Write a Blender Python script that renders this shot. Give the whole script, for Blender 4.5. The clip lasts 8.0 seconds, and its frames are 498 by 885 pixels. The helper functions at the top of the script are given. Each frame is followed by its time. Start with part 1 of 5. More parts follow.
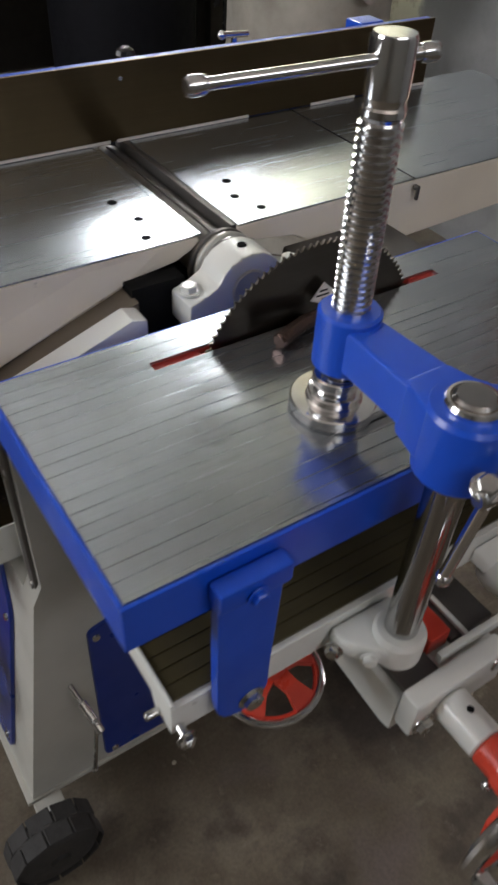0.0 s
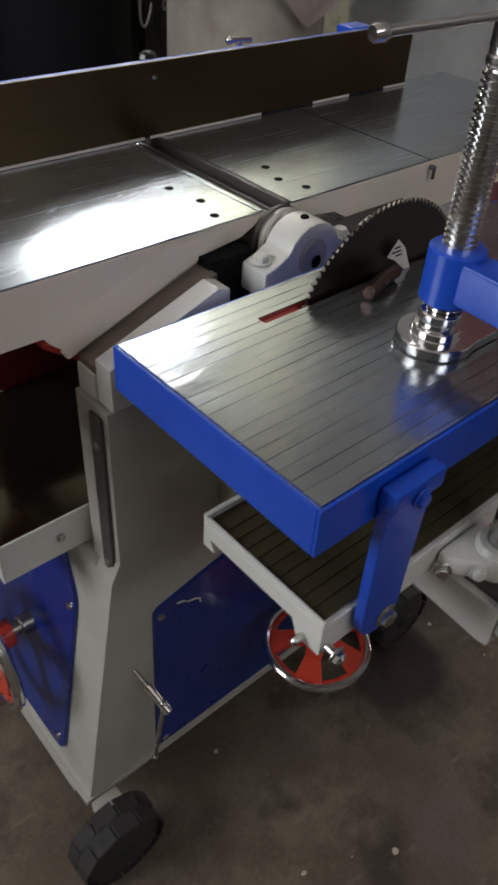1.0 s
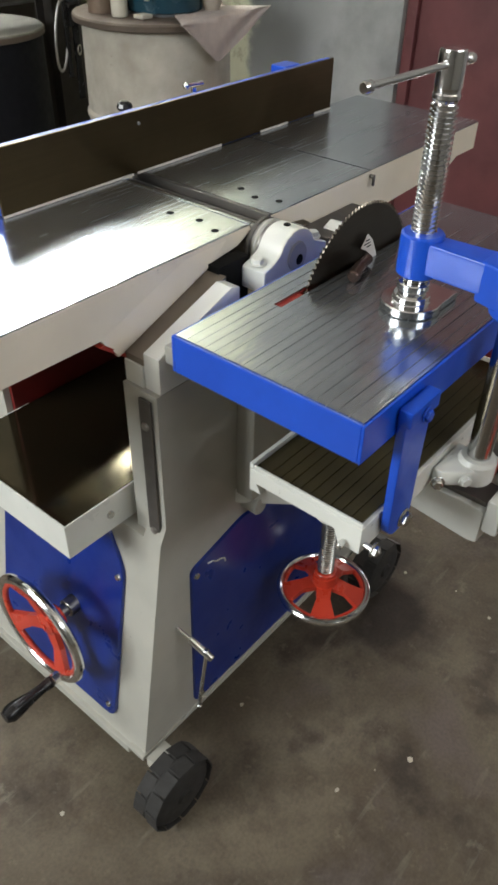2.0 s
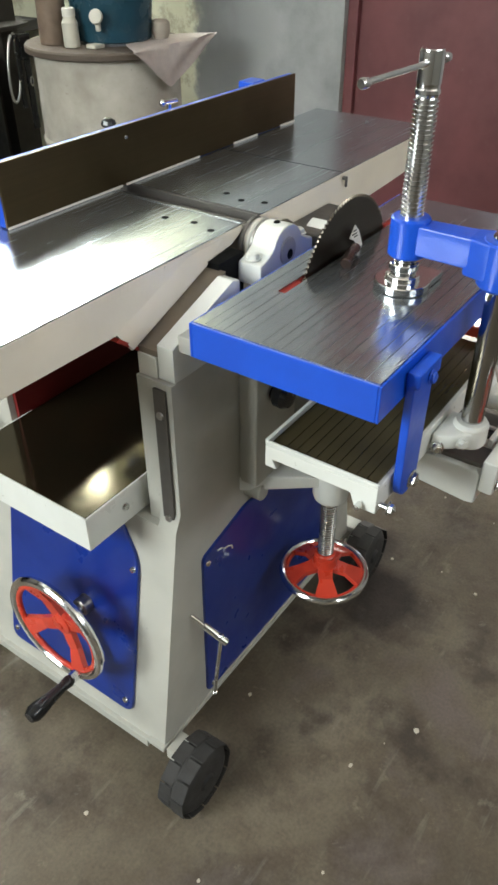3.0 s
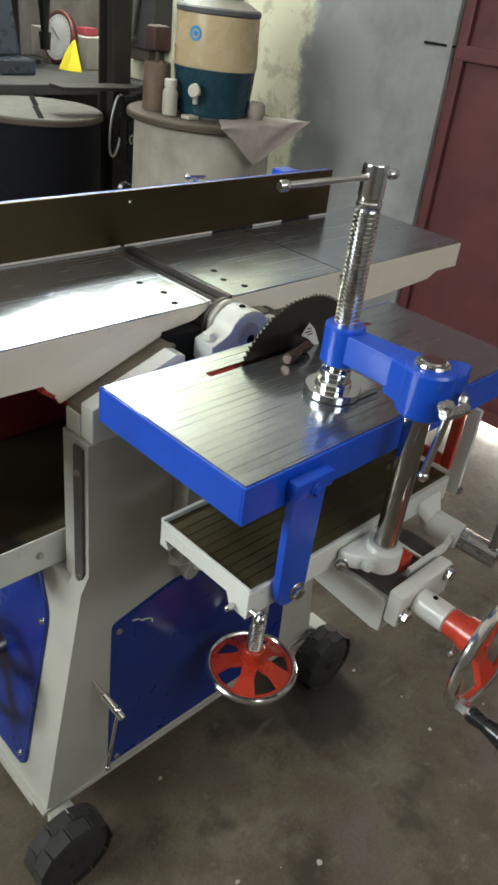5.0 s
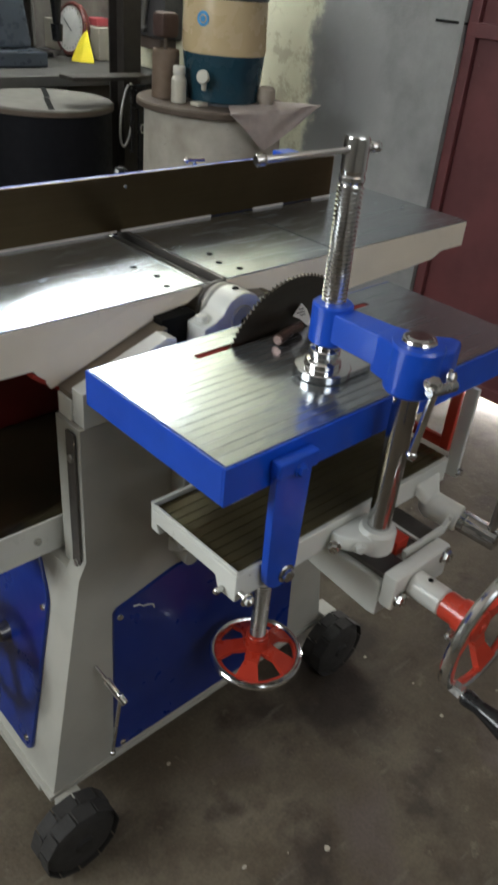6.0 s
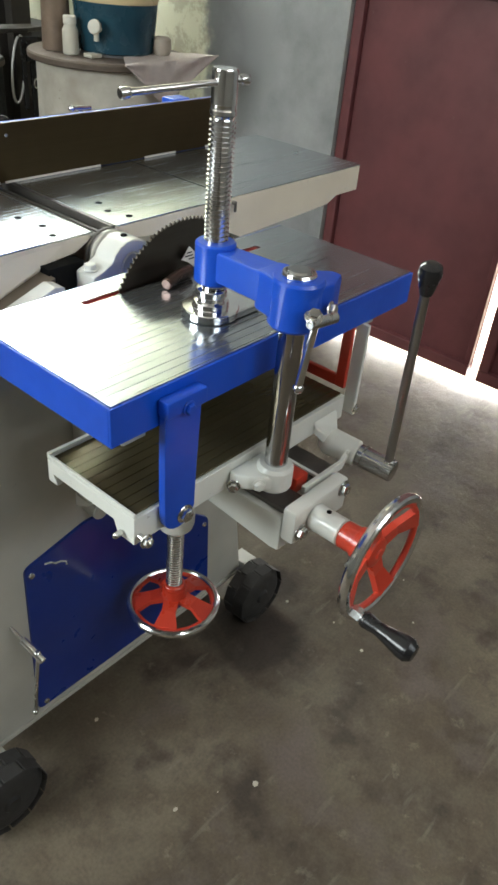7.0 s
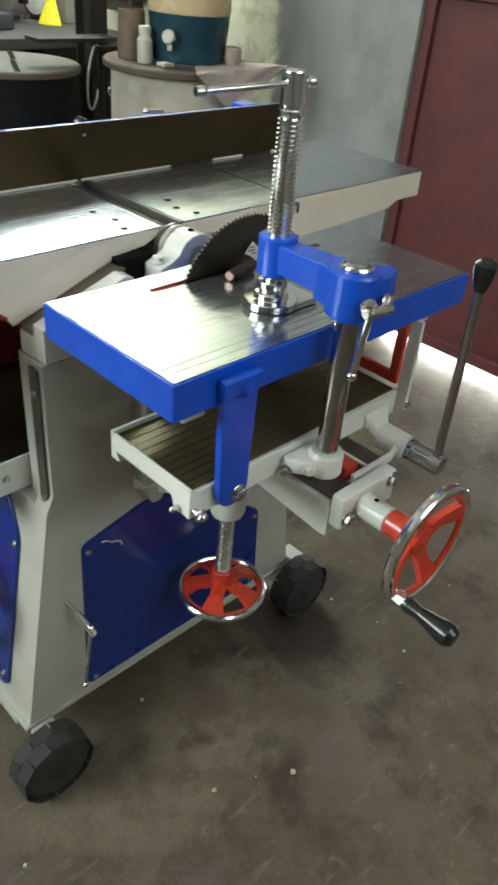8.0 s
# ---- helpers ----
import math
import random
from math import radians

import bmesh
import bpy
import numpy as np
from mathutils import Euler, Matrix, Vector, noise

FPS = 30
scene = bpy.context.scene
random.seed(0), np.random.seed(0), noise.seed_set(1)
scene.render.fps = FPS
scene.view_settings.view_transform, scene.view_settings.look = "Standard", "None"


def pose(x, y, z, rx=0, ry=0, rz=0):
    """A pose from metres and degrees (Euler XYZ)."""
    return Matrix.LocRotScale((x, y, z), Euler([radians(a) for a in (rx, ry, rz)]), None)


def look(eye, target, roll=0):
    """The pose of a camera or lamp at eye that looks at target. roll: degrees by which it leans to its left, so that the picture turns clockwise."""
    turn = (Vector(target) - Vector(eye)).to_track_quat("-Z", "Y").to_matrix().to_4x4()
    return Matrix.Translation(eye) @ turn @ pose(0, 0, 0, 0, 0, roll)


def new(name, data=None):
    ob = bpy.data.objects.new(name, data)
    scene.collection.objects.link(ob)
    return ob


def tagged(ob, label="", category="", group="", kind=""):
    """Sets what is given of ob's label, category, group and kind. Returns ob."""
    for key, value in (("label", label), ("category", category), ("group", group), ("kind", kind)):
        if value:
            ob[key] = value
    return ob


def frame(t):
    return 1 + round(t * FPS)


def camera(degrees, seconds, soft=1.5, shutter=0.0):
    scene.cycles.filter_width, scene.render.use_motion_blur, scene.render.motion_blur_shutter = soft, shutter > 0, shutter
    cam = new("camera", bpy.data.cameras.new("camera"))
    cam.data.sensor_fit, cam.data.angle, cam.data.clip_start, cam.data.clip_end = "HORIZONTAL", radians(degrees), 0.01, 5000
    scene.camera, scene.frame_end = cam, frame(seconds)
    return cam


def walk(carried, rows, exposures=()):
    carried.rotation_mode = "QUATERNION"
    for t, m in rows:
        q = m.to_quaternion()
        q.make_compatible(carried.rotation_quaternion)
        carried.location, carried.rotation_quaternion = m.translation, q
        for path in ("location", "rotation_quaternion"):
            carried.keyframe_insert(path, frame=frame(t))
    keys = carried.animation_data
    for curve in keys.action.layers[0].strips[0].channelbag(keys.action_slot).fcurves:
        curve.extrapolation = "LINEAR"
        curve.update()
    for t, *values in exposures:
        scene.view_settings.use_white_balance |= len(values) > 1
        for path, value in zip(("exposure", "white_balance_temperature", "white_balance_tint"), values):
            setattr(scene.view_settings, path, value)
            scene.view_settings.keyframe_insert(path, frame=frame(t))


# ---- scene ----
cam = camera(36.95, 8.0, soft=2.8, shutter=0.5)
PATH = [
    (0, (-0.0821, -0.2234, 1.1878), (0.6010, 0.7295, 0.0991), 3.58),
    (0.5, (-0.1777, -0.2456, 1.1923), (0.5908, 0.6699, 0.1287), 6.32),
    (1, (-0.2492, -0.1955, 1.1585), (0.5939, 0.6911, 0.1275), 4.08),
    (1.5, (-0.3415, -0.2093, 1.1848), (0.5684, 0.6419, 0.1809), 2.36),
    (1.7, (-0.3774, -0.2320, 1.2034), (0.5530, 0.5906, 0.1947), 1.58),
    (2.8, (-0.5597, -0.2401, 1.2221), (0.5051, 0.4955, 0.2813), 1.45),
    (3, (-0.5415, -0.2293, 1.2071), (0.5146, 0.5059, 0.2563), -0.02),
    (3.5, (-0.6087, -0.2675, 1.2213), (0.5372, 0.5187, 0.4283), 6.67),
    (4, (-0.5772, -0.3266, 1.2238), (0.4611, 0.5820, 0.4137), 6.59),
    (4.5, (-0.4393, -0.3508, 1.2209), (0.6012, 0.5575, 0.4131), 6.36),
    (4.7, (-0.4150, -0.3520, 1.2204), (0.6006, 0.5586, 0.3840), 7.93),
    (5.8, (-0.3648, -0.3814, 1.2181), (0.6004, 0.5784, 0.3773), 5.08),
    (6, (-0.3617, -0.3850, 1.2110), (0.5950, 0.5668, 0.3513), 5.36),
    (6.5, (-0.3470, -0.4095, 1.1893), (0.6547, 0.4323, 0.2685), 5.32),
    (7, (-0.3460, -0.4281, 1.1955), (0.6877, 0.3877, 0.2866), 5.60),
    (7.5, (-0.3363, -0.4273, 1.1892), (0.6548, 0.4286, 0.2699), 4.62),
    (8, (-0.3818, -0.4583, 1.1926), (0.5846, 0.4458, 0.2933), 5.37),
]
BASE = 2.30
EXPOSURES = [(t, BASE + e, k, w) for t, e, k, w in ((0.0, -0.22, 6500, 14), (0.5, -0.34, 6500, 14), (1.0, -0.52, 6550, 14), (1.5, -0.1, 6650, 11), (2.8, 0.8, 6500, 4), (3.5, 0.68, 6500, 3), (4.0, 0.42, 6500, 3), (4.5, 0.47, 6500, 3), (6.0, -0.1, 6450, 7), (7.0, 0.52, 6450, 3), (8.0, 0.48, 6450, -2))]
walk(cam, [(t, look(eye, target, roll)) for t, eye, target, roll in PATH], EXPOSURES)


# ---- light ----
world = bpy.data.worlds.new("sky")
scene.world = world
world.use_nodes = True
wn = world.node_tree
sky = wn.nodes.new("ShaderNodeTexSky")
sky.sky_type = "NISHITA"
sky.sun_disc = False
sky.sun_elevation, sky.sun_rotation = radians(50), radians(15)
sky.air_density, sky.dust_density, sky.ozone_density = 1.0, 8.0, 0.3
wn.nodes["Background"].inputs["Strength"].default_value = 0.15
wn.links.new(sky.outputs["Color"], wn.nodes["Background"].inputs["Color"])

sun = new("sun", bpy.data.lights.new("sun", "SUN"))
sun.data.energy, sun.data.angle, sun.data.color = 5.0, radians(0.5), (1.0, 0.95, 0.88)
sun.matrix_world = look((3.6, 6.4, 8), (1.95, 0.3, 0))

# Unseen source: light comes from the west, the window for it is assumed
WEST_WATTS = 11.8
west_light = new("assumed_west_light", bpy.data.lights.new("assumed_west_light", "AREA"))
west_light.data.shape, west_light.data.size, west_light.data.size_y = "RECTANGLE", 1.5, 1.1
west_light.data.energy, west_light.data.color = WEST_WATTS, (0.98, 1.0, 0.985)
west_light.matrix_world = look((-2.52, 1.3, 1.95), (0.0, 0.9, 0.9))
TUBE = 20.5
# Unseen fill lamp, added to brighten the machine's front from high in the south
FILL_WATTS = 4.2
fill = new("south_fill_light", bpy.data.lights.new("south_fill_light", "AREA"))
fill.data.shape, fill.data.size, fill.data.size_y = "RECTANGLE", 2.6, 0.6
fill.data.energy, fill.data.color = FILL_WATTS, (1.0, 0.985, 0.93)
fill.matrix_world = look((0.2, -2.6, 2.52), (0.25, 0.3, 0.7))

# daylight off the bright ground through the gap under the door leaves
sill = new("door_gap_daylight", bpy.data.lights.new("door_gap_daylight", "AREA"))
sill.data.shape, sill.data.size, sill.data.size_y = "RECTANGLE", 1.2, 0.024
sill.data.energy, sill.data.color = 0.9, (1.0, 0.93, 0.9)
sill.matrix_world = look((1.86, 0.4, 0.016), (0.0, 0.4, 0.02))


# ---- materials ----
def nodes_of(name):
    m = bpy.data.materials.new(name)
    m.use_nodes = True
    nt = m.node_tree
    return m, nt, nt.nodes["Principled BSDF"]


def coords(nt, scale=(1, 1, 1), rot=(0, 0, 0), space="Object"):
    tc = nt.nodes.new("ShaderNodeTexCoord")
    mp = nt.nodes.new("ShaderNodeMapping")
    mp.inputs["Scale"].default_value = scale
    mp.inputs["Rotation"].default_value = rot
    nt.links.new(tc.outputs[space], mp.inputs["Vector"])
    return mp.outputs["Vector"]


def noise_at(nt, vec, scale, detail=4.0, rough=0.55):
    n = nt.nodes.new("ShaderNodeTexNoise")
    n.inputs["Scale"].default_value = scale
    n.inputs["Detail"].default_value = detail
    n.inputs["Roughness"].default_value = rough
    nt.links.new(vec, n.inputs["Vector"])
    return n.outputs["Fac"]


def ramp(nt, fac, stops):
    r = nt.nodes.new("ShaderNodeValToRGB")
    els = r.color_ramp.elements
    while len(els) < len(stops):
        els.new(0.5)
    for e, (p, c) in zip(els, stops):
        e.position = p
        e.color = (c, c, c, 1) if isinstance(c, (int, float)) else (*c, 1)
    nt.links.new(fac, r.inputs["Fac"])
    return r.outputs["Color"]


def mix(nt, fac, a, b, how="MIX"):
    n = nt.nodes.new("ShaderNodeMix")
    n.data_type, n.blend_type = "RGBA", how
    for sock, v in ((n.inputs["Factor"], fac), (n.inputs["A"], a), (n.inputs["B"], b)):
        if isinstance(v, (int, float)):
            sock.default_value = v
        elif isinstance(v, tuple):
            sock.default_value = (*v, 1)
        else:
            nt.links.new(v, sock)
    return n.outputs["Result"]


def bump(nt, height, strength, dist, normal=None):
    b = nt.nodes.new("ShaderNodeBump")
    b.inputs["Strength"].default_value = strength
    b.inputs["Distance"].default_value = dist
    nt.links.new(height, b.inputs["Height"])
    if normal:
        nt.links.new(normal, b.inputs["Normal"])
    return b.outputs["Normal"]


def paint(name, colour, dark, rough=0.35, wear=None, grain=60.0, relief=0.25, coat=0.0):
    """Brushed or sprayed enamel: two scales of colour drift, slight orange peel."""
    m, nt, p = nodes_of(name)
    v = coords(nt)
    big = ramp(nt, noise_at(nt, v, 7.0, 5), [(0.35, 0.0), (0.7, 1.0)])
    col = mix(nt, big, colour, dark)
    if wear:
        spots = ramp(nt, noise_at(nt, v, 38.0, 6, 0.7), [(0.66, 0.0), (0.72, 1.0)])
        col = mix(nt, spots, col, wear)
    nt.links.new(col, p.inputs["Base Color"])
    nt.links.new(ramp(nt, noise_at(nt, v, 14.0), [(0.3, rough - 0.08), (0.7, rough + 0.12)]), p.inputs["Roughness"])
    nt.links.new(bump(nt, noise_at(nt, v, grain, 3), relief, 0.001), p.inputs["Normal"])
    p.inputs["Coat Weight"].default_value = coat
    p.inputs["Coat Roughness"].default_value = 0.12
    return m


def steel(name, base, rough, along=0, line=0.0, period=0.0118, stain=0.4, metal=1.0, tint=(0.25, 0.258, 0.265), worn=None, wave=0.0004, grain=0.04):
    """Machined steel whose tool marks run along x (0) or z (2)."""
    m, nt, p = nodes_of(name)
    stretch = [260.0, 260.0, 260.0]
    stretch[along] = 4.0
    fine = noise_at(nt, coords(nt, tuple(stretch)), 1.0, 3)
    v = coords(nt)
    cloud = noise_at(nt, v, 9.0, 6, 0.65)
    cloudy = ramp(nt, cloud, [(0.3, 0.0), (0.72, 1.0)])
    col = mix(nt, cloudy, base, tuple(c * (1 - stain) + t * stain for c, t in zip(base, tint)))
    col = mix(nt, 0.15, col, ramp(nt, fine, [(0.3, 0.45), (0.7, 1.0)]), "MULTIPLY")
    height = fine
    if line:
        sep = nt.nodes.new("ShaderNodeSeparateXYZ")
        nt.links.new(v, sep.inputs[0])
        turns = nt.nodes.new("ShaderNodeMath")
        turns.operation = "MULTIPLY"
        turns.inputs[1].default_value = 1 / period
        nt.links.new(sep.outputs["Y"], turns.inputs[0])
        fract = nt.nodes.new("ShaderNodeMath")
        fract.operation = "FRACT"
        nt.links.new(turns.outputs[0], fract.inputs[0])
        groove = ramp(nt, fract.outputs[0], [(0.0, 0.0), (0.02, 1.0), (0.06, 1.0), (0.08, 0.0)])
        patchy = ramp(nt, noise_at(nt, coords(nt, (5.0, 40.0, 1.0)), 1.0, 3), [(0.36, 0.15), (0.56, 1.0)])
        cut = mix(nt, 1.0, groove, patchy, "MULTIPLY")
        if worn:
            away = nt.nodes.new("ShaderNodeMapRange")
            away.inputs["From Min"].default_value, away.inputs["From Max"].default_value = worn
            away.inputs["To Min"].default_value, away.inputs["To Max"].default_value = 1.0, 0.12
            nt.links.new(sep.outputs["X"], away.inputs["Value"])
            cut = mix(nt, 1.0, cut, away.outputs["Result"], "MULTIPLY")
        col = mix(nt, cut, col, tuple(c * (1 - line) for c in base))
    rough_col = ramp(nt, noise_at(nt, coords(nt, (11.0, 24.0, 11.0)), 1.0, 2), [(0.0, rough * 0.55), (1.0, rough * 1.5)])
    if line:
        rough_col = mix(nt, cut, rough_col, (rough + 0.35 * line,) * 3)
    nt.links.new(col, p.inputs["Base Color"])
    nt.links.new(rough_col, p.inputs["Roughness"])
    wavy = bump(nt, noise_at(nt, coords(nt, (22.0, 45.0, 22.0)), 1.0, 2), 0.5, wave)
    nt.links.new(bump(nt, height, grain, 0.0006, wavy), p.inputs["Normal"])
    p.inputs["Metallic"].default_value = metal
    return m


def plain(name, colour, rough=0.5, metal=0.0, vary=0.2, scale=20.0, relief=0.2):
    m, nt, p = nodes_of(name)
    v = coords(nt)
    f = noise_at(nt, v, scale, 5)
    nt.links.new(mix(nt, f, tuple(c * (1 + vary) for c in colour), tuple(c * (1 - vary) for c in colour)), p.inputs["Base Color"])
    nt.links.new(ramp(nt, noise_at(nt, v, scale * 2.3), [(0.3, max(rough - 0.06, 0.03)), (0.7, rough + 0.08)]), p.inputs["Roughness"])
    nt.links.new(bump(nt, noise_at(nt, v, scale * 6), relief, 0.001), p.inputs["Normal"])
    p.inputs["Metallic"].default_value = metal
    return m


def glow(name, colour, strength):
    m, nt, p = nodes_of(name)
    p.inputs["Base Color"].default_value = (*colour, 1)
    p.inputs["Emission Color"].default_value = (*colour, 1)
    p.inputs["Emission Strength"].default_value = strength
    return m


BLUE = paint("blue_enamel", (0.008, 0.086, 0.62), (0.006, 0.066, 0.5), 0.34, coat=0.25, relief=0.12)
# BLUE darkened: the shade on the cover plates is put into their colour
SHADED_BLUE = paint("shaded_blue_enamel", (0.003, 0.029, 0.245), (0.002, 0.02, 0.185), 0.32, coat=0.2, relief=0.08)
GREY = paint("grey_enamel", (0.50, 0.49, 0.435), (0.41, 0.405, 0.36), 0.42, wear=(0.3, 0.29, 0.25))
CREAM = paint("cream_enamel", (0.86, 0.79, 0.65), (0.77, 0.70, 0.575), 0.45, wear=(0.36, 0.32, 0.25))
WHITE = paint("off_white_enamel", (0.80, 0.81, 0.76), (0.69, 0.70, 0.65), 0.33, coat=0.25, wear=(0.33, 0.31, 0.26))
RED = paint("orange_red_enamel", (0.62, 0.055, 0.025), (0.50, 0.04, 0.02), 0.3, coat=0.3)
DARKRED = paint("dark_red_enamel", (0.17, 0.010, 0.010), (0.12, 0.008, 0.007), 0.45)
TABLE = steel("machined_table_steel", (0.485, 0.525, 0.56), 0.185, 0, line=0.85, stain=0.4, metal=0.92, worn=(0.0, 0.26), wave=0.0013)
JOINT = steel("ground_jointer_steel", (0.50, 0.54, 0.575), 0.22, 0, line=0.17, period=0.0105, stain=0.2, metal=0.92, wave=0.00002, grain=0.009)
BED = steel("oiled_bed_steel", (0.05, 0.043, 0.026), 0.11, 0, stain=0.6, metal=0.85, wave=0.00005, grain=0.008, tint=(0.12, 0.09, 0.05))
MORT = steel("oiled_mortiser_steel", (0.16, 0.132, 0.068), 0.22, 0, stain=0.5, metal=0.6, tint=(0.10, 0.08, 0.04))
FENCE = steel("dark_fence_steel", (0.098, 0.07, 0.037), 0.42, 0, stain=0.6, tint=(0.12, 0.09, 0.05))
BLADE = steel("dark_blade_steel", (0.15, 0.128, 0.105), 0.36, 0, stain=0.4, tint=(0.08, 0.07, 0.06))
RAW = plain("raw_steel", (0.36, 0.35, 0.33), 0.34, 1.0, 0.25)
DULL = plain("dull_dark_steel", (0.14, 0.13, 0.12), 0.5, 0.8, 0.3)
CHROME = plain("chrome", (0.80, 0.80, 0.80), 0.12, 1.0, 0.05, 12.0, 0.03)
ZINC = plain("zinc_plate", (0.62, 0.62, 0.60), 0.22, 1.0, 0.15)
BAKELITE = plain("black_plastic", (0.012, 0.012, 0.013), 0.22, 0.0, 0.1)
RUBBER = plain("grey_rubber", (0.031, 0.029, 0.027), 0.75, 0.0, 0.35, 30.0, 0.6)
RUBBERD = plain("dark_rubber", (0.021, 0.020, 0.019), 0.7, 0.0, 0.3)
# Black for print and slots, and for shade painted into gaps and holes
HOLE = plain("black_print_and_shade", (0.01, 0.01, 0.01), 0.9)
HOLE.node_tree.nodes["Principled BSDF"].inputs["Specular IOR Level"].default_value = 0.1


def dark_patch(nt, cx, cy, r):
    """A ragged dark patch of radius r at (cx, cy): oil stain and painted shadow."""
    place = nt.nodes.new("ShaderNodeNewGeometry").outputs["Position"]
    far = nt.nodes.new("ShaderNodeVectorMath")
    far.operation = "DISTANCE"
    far.inputs[1].default_value = (cx, cy, 0.0)
    nt.links.new(place, far.inputs[0])
    edge = nt.nodes.new("ShaderNodeMath")
    edge.operation = "MULTIPLY_ADD"
    edge.inputs[1].default_value = 0.5 / r
    nt.links.new(far.outputs["Value"], edge.inputs[0])
    nt.links.new(noise_at(nt, place, 9.0, 6, 0.6), edge.inputs[2])
    return ramp(nt, edge.outputs[0], [(0.72, 0.8), (0.98, 0.0)])


def floor_material():
    m, nt, p = nodes_of("dirty_concrete")
    v = coords(nt)
    a = ramp(nt, noise_at(nt, v, 2.3, 9, 0.66), [(0.38, 0.0), (0.60, 1.0)])
    col = mix(nt, a, (0.185, 0.156, 0.112), (0.095, 0.075, 0.053))
    b = ramp(nt, noise_at(nt, v, 9.5, 8, 0.72), [(0.47, 0.0), (0.58, 1.0)])
    col = mix(nt, b, col, (0.122, 0.097, 0.067))
    oil = ramp(nt, noise_at(nt, v, 6.3, 6, 0.65), [(0.51, 0.0), (0.65, 1.0)])
    col = mix(nt, oil, col, (0.062, 0.047, 0.035))
    chalk = ramp(nt, noise_at(nt, v, 19.0, 7, 0.7), [(0.60, 0.0), (0.76, 1.0)])
    col = mix(nt, chalk, col, (0.25, 0.22, 0.17))
    scuff = ramp(nt, noise_at(nt, coords(nt, (3.0, 22.0, 1.0), (0, 0, 0.7)), 2.0, 5), [(0.62, 0.0), (0.72, 1.0)])
    col = mix(nt, mix(nt, 0.5, scuff, (0.0, 0.0, 0.0)), col, (0.24, 0.215, 0.17))
    mauve = ramp(nt, noise_at(nt, v, 4.3, 6, 0.6), [(0.55, 0.0), (0.68, 1.0)])
    col = mix(nt, mauve, col, (0.142, 0.114, 0.098))
    # oil stain by the right front wheel, then that wheel's painted shadow
    for cx, cy, r in ((0.50, 0.16, 0.15), (0.64, 0.235, 0.08)):
        col = mix(nt, dark_patch(nt, cx, cy, r), col, (0.033, 0.025, 0.021))
    grit = ramp(nt, noise_at(nt, v, 170.0, 2), [(0.3, 0.75), (0.7, 1.15)])
    col = mix(nt, 0.6, col, grit, "MULTIPLY")
    nt.links.new(col, p.inputs["Base Color"])
    nt.links.new(ramp(nt, noise_at(nt, v, 6.0, 5), [(0.35, 0.36), (0.65, 0.62)]), p.inputs["Roughness"])
    n1 = bump(nt, noise_at(nt, v, 11.0, 8, 0.65), 0.3, 0.01)
    nt.links.new(bump(nt, noise_at(nt, v, 150.0, 3), 0.25, 0.002, n1), p.inputs["Normal"])
    return m


# Middle of the shadow painted on the east wall
SHADOW_AT = (1.75, 1.60, 0.86)


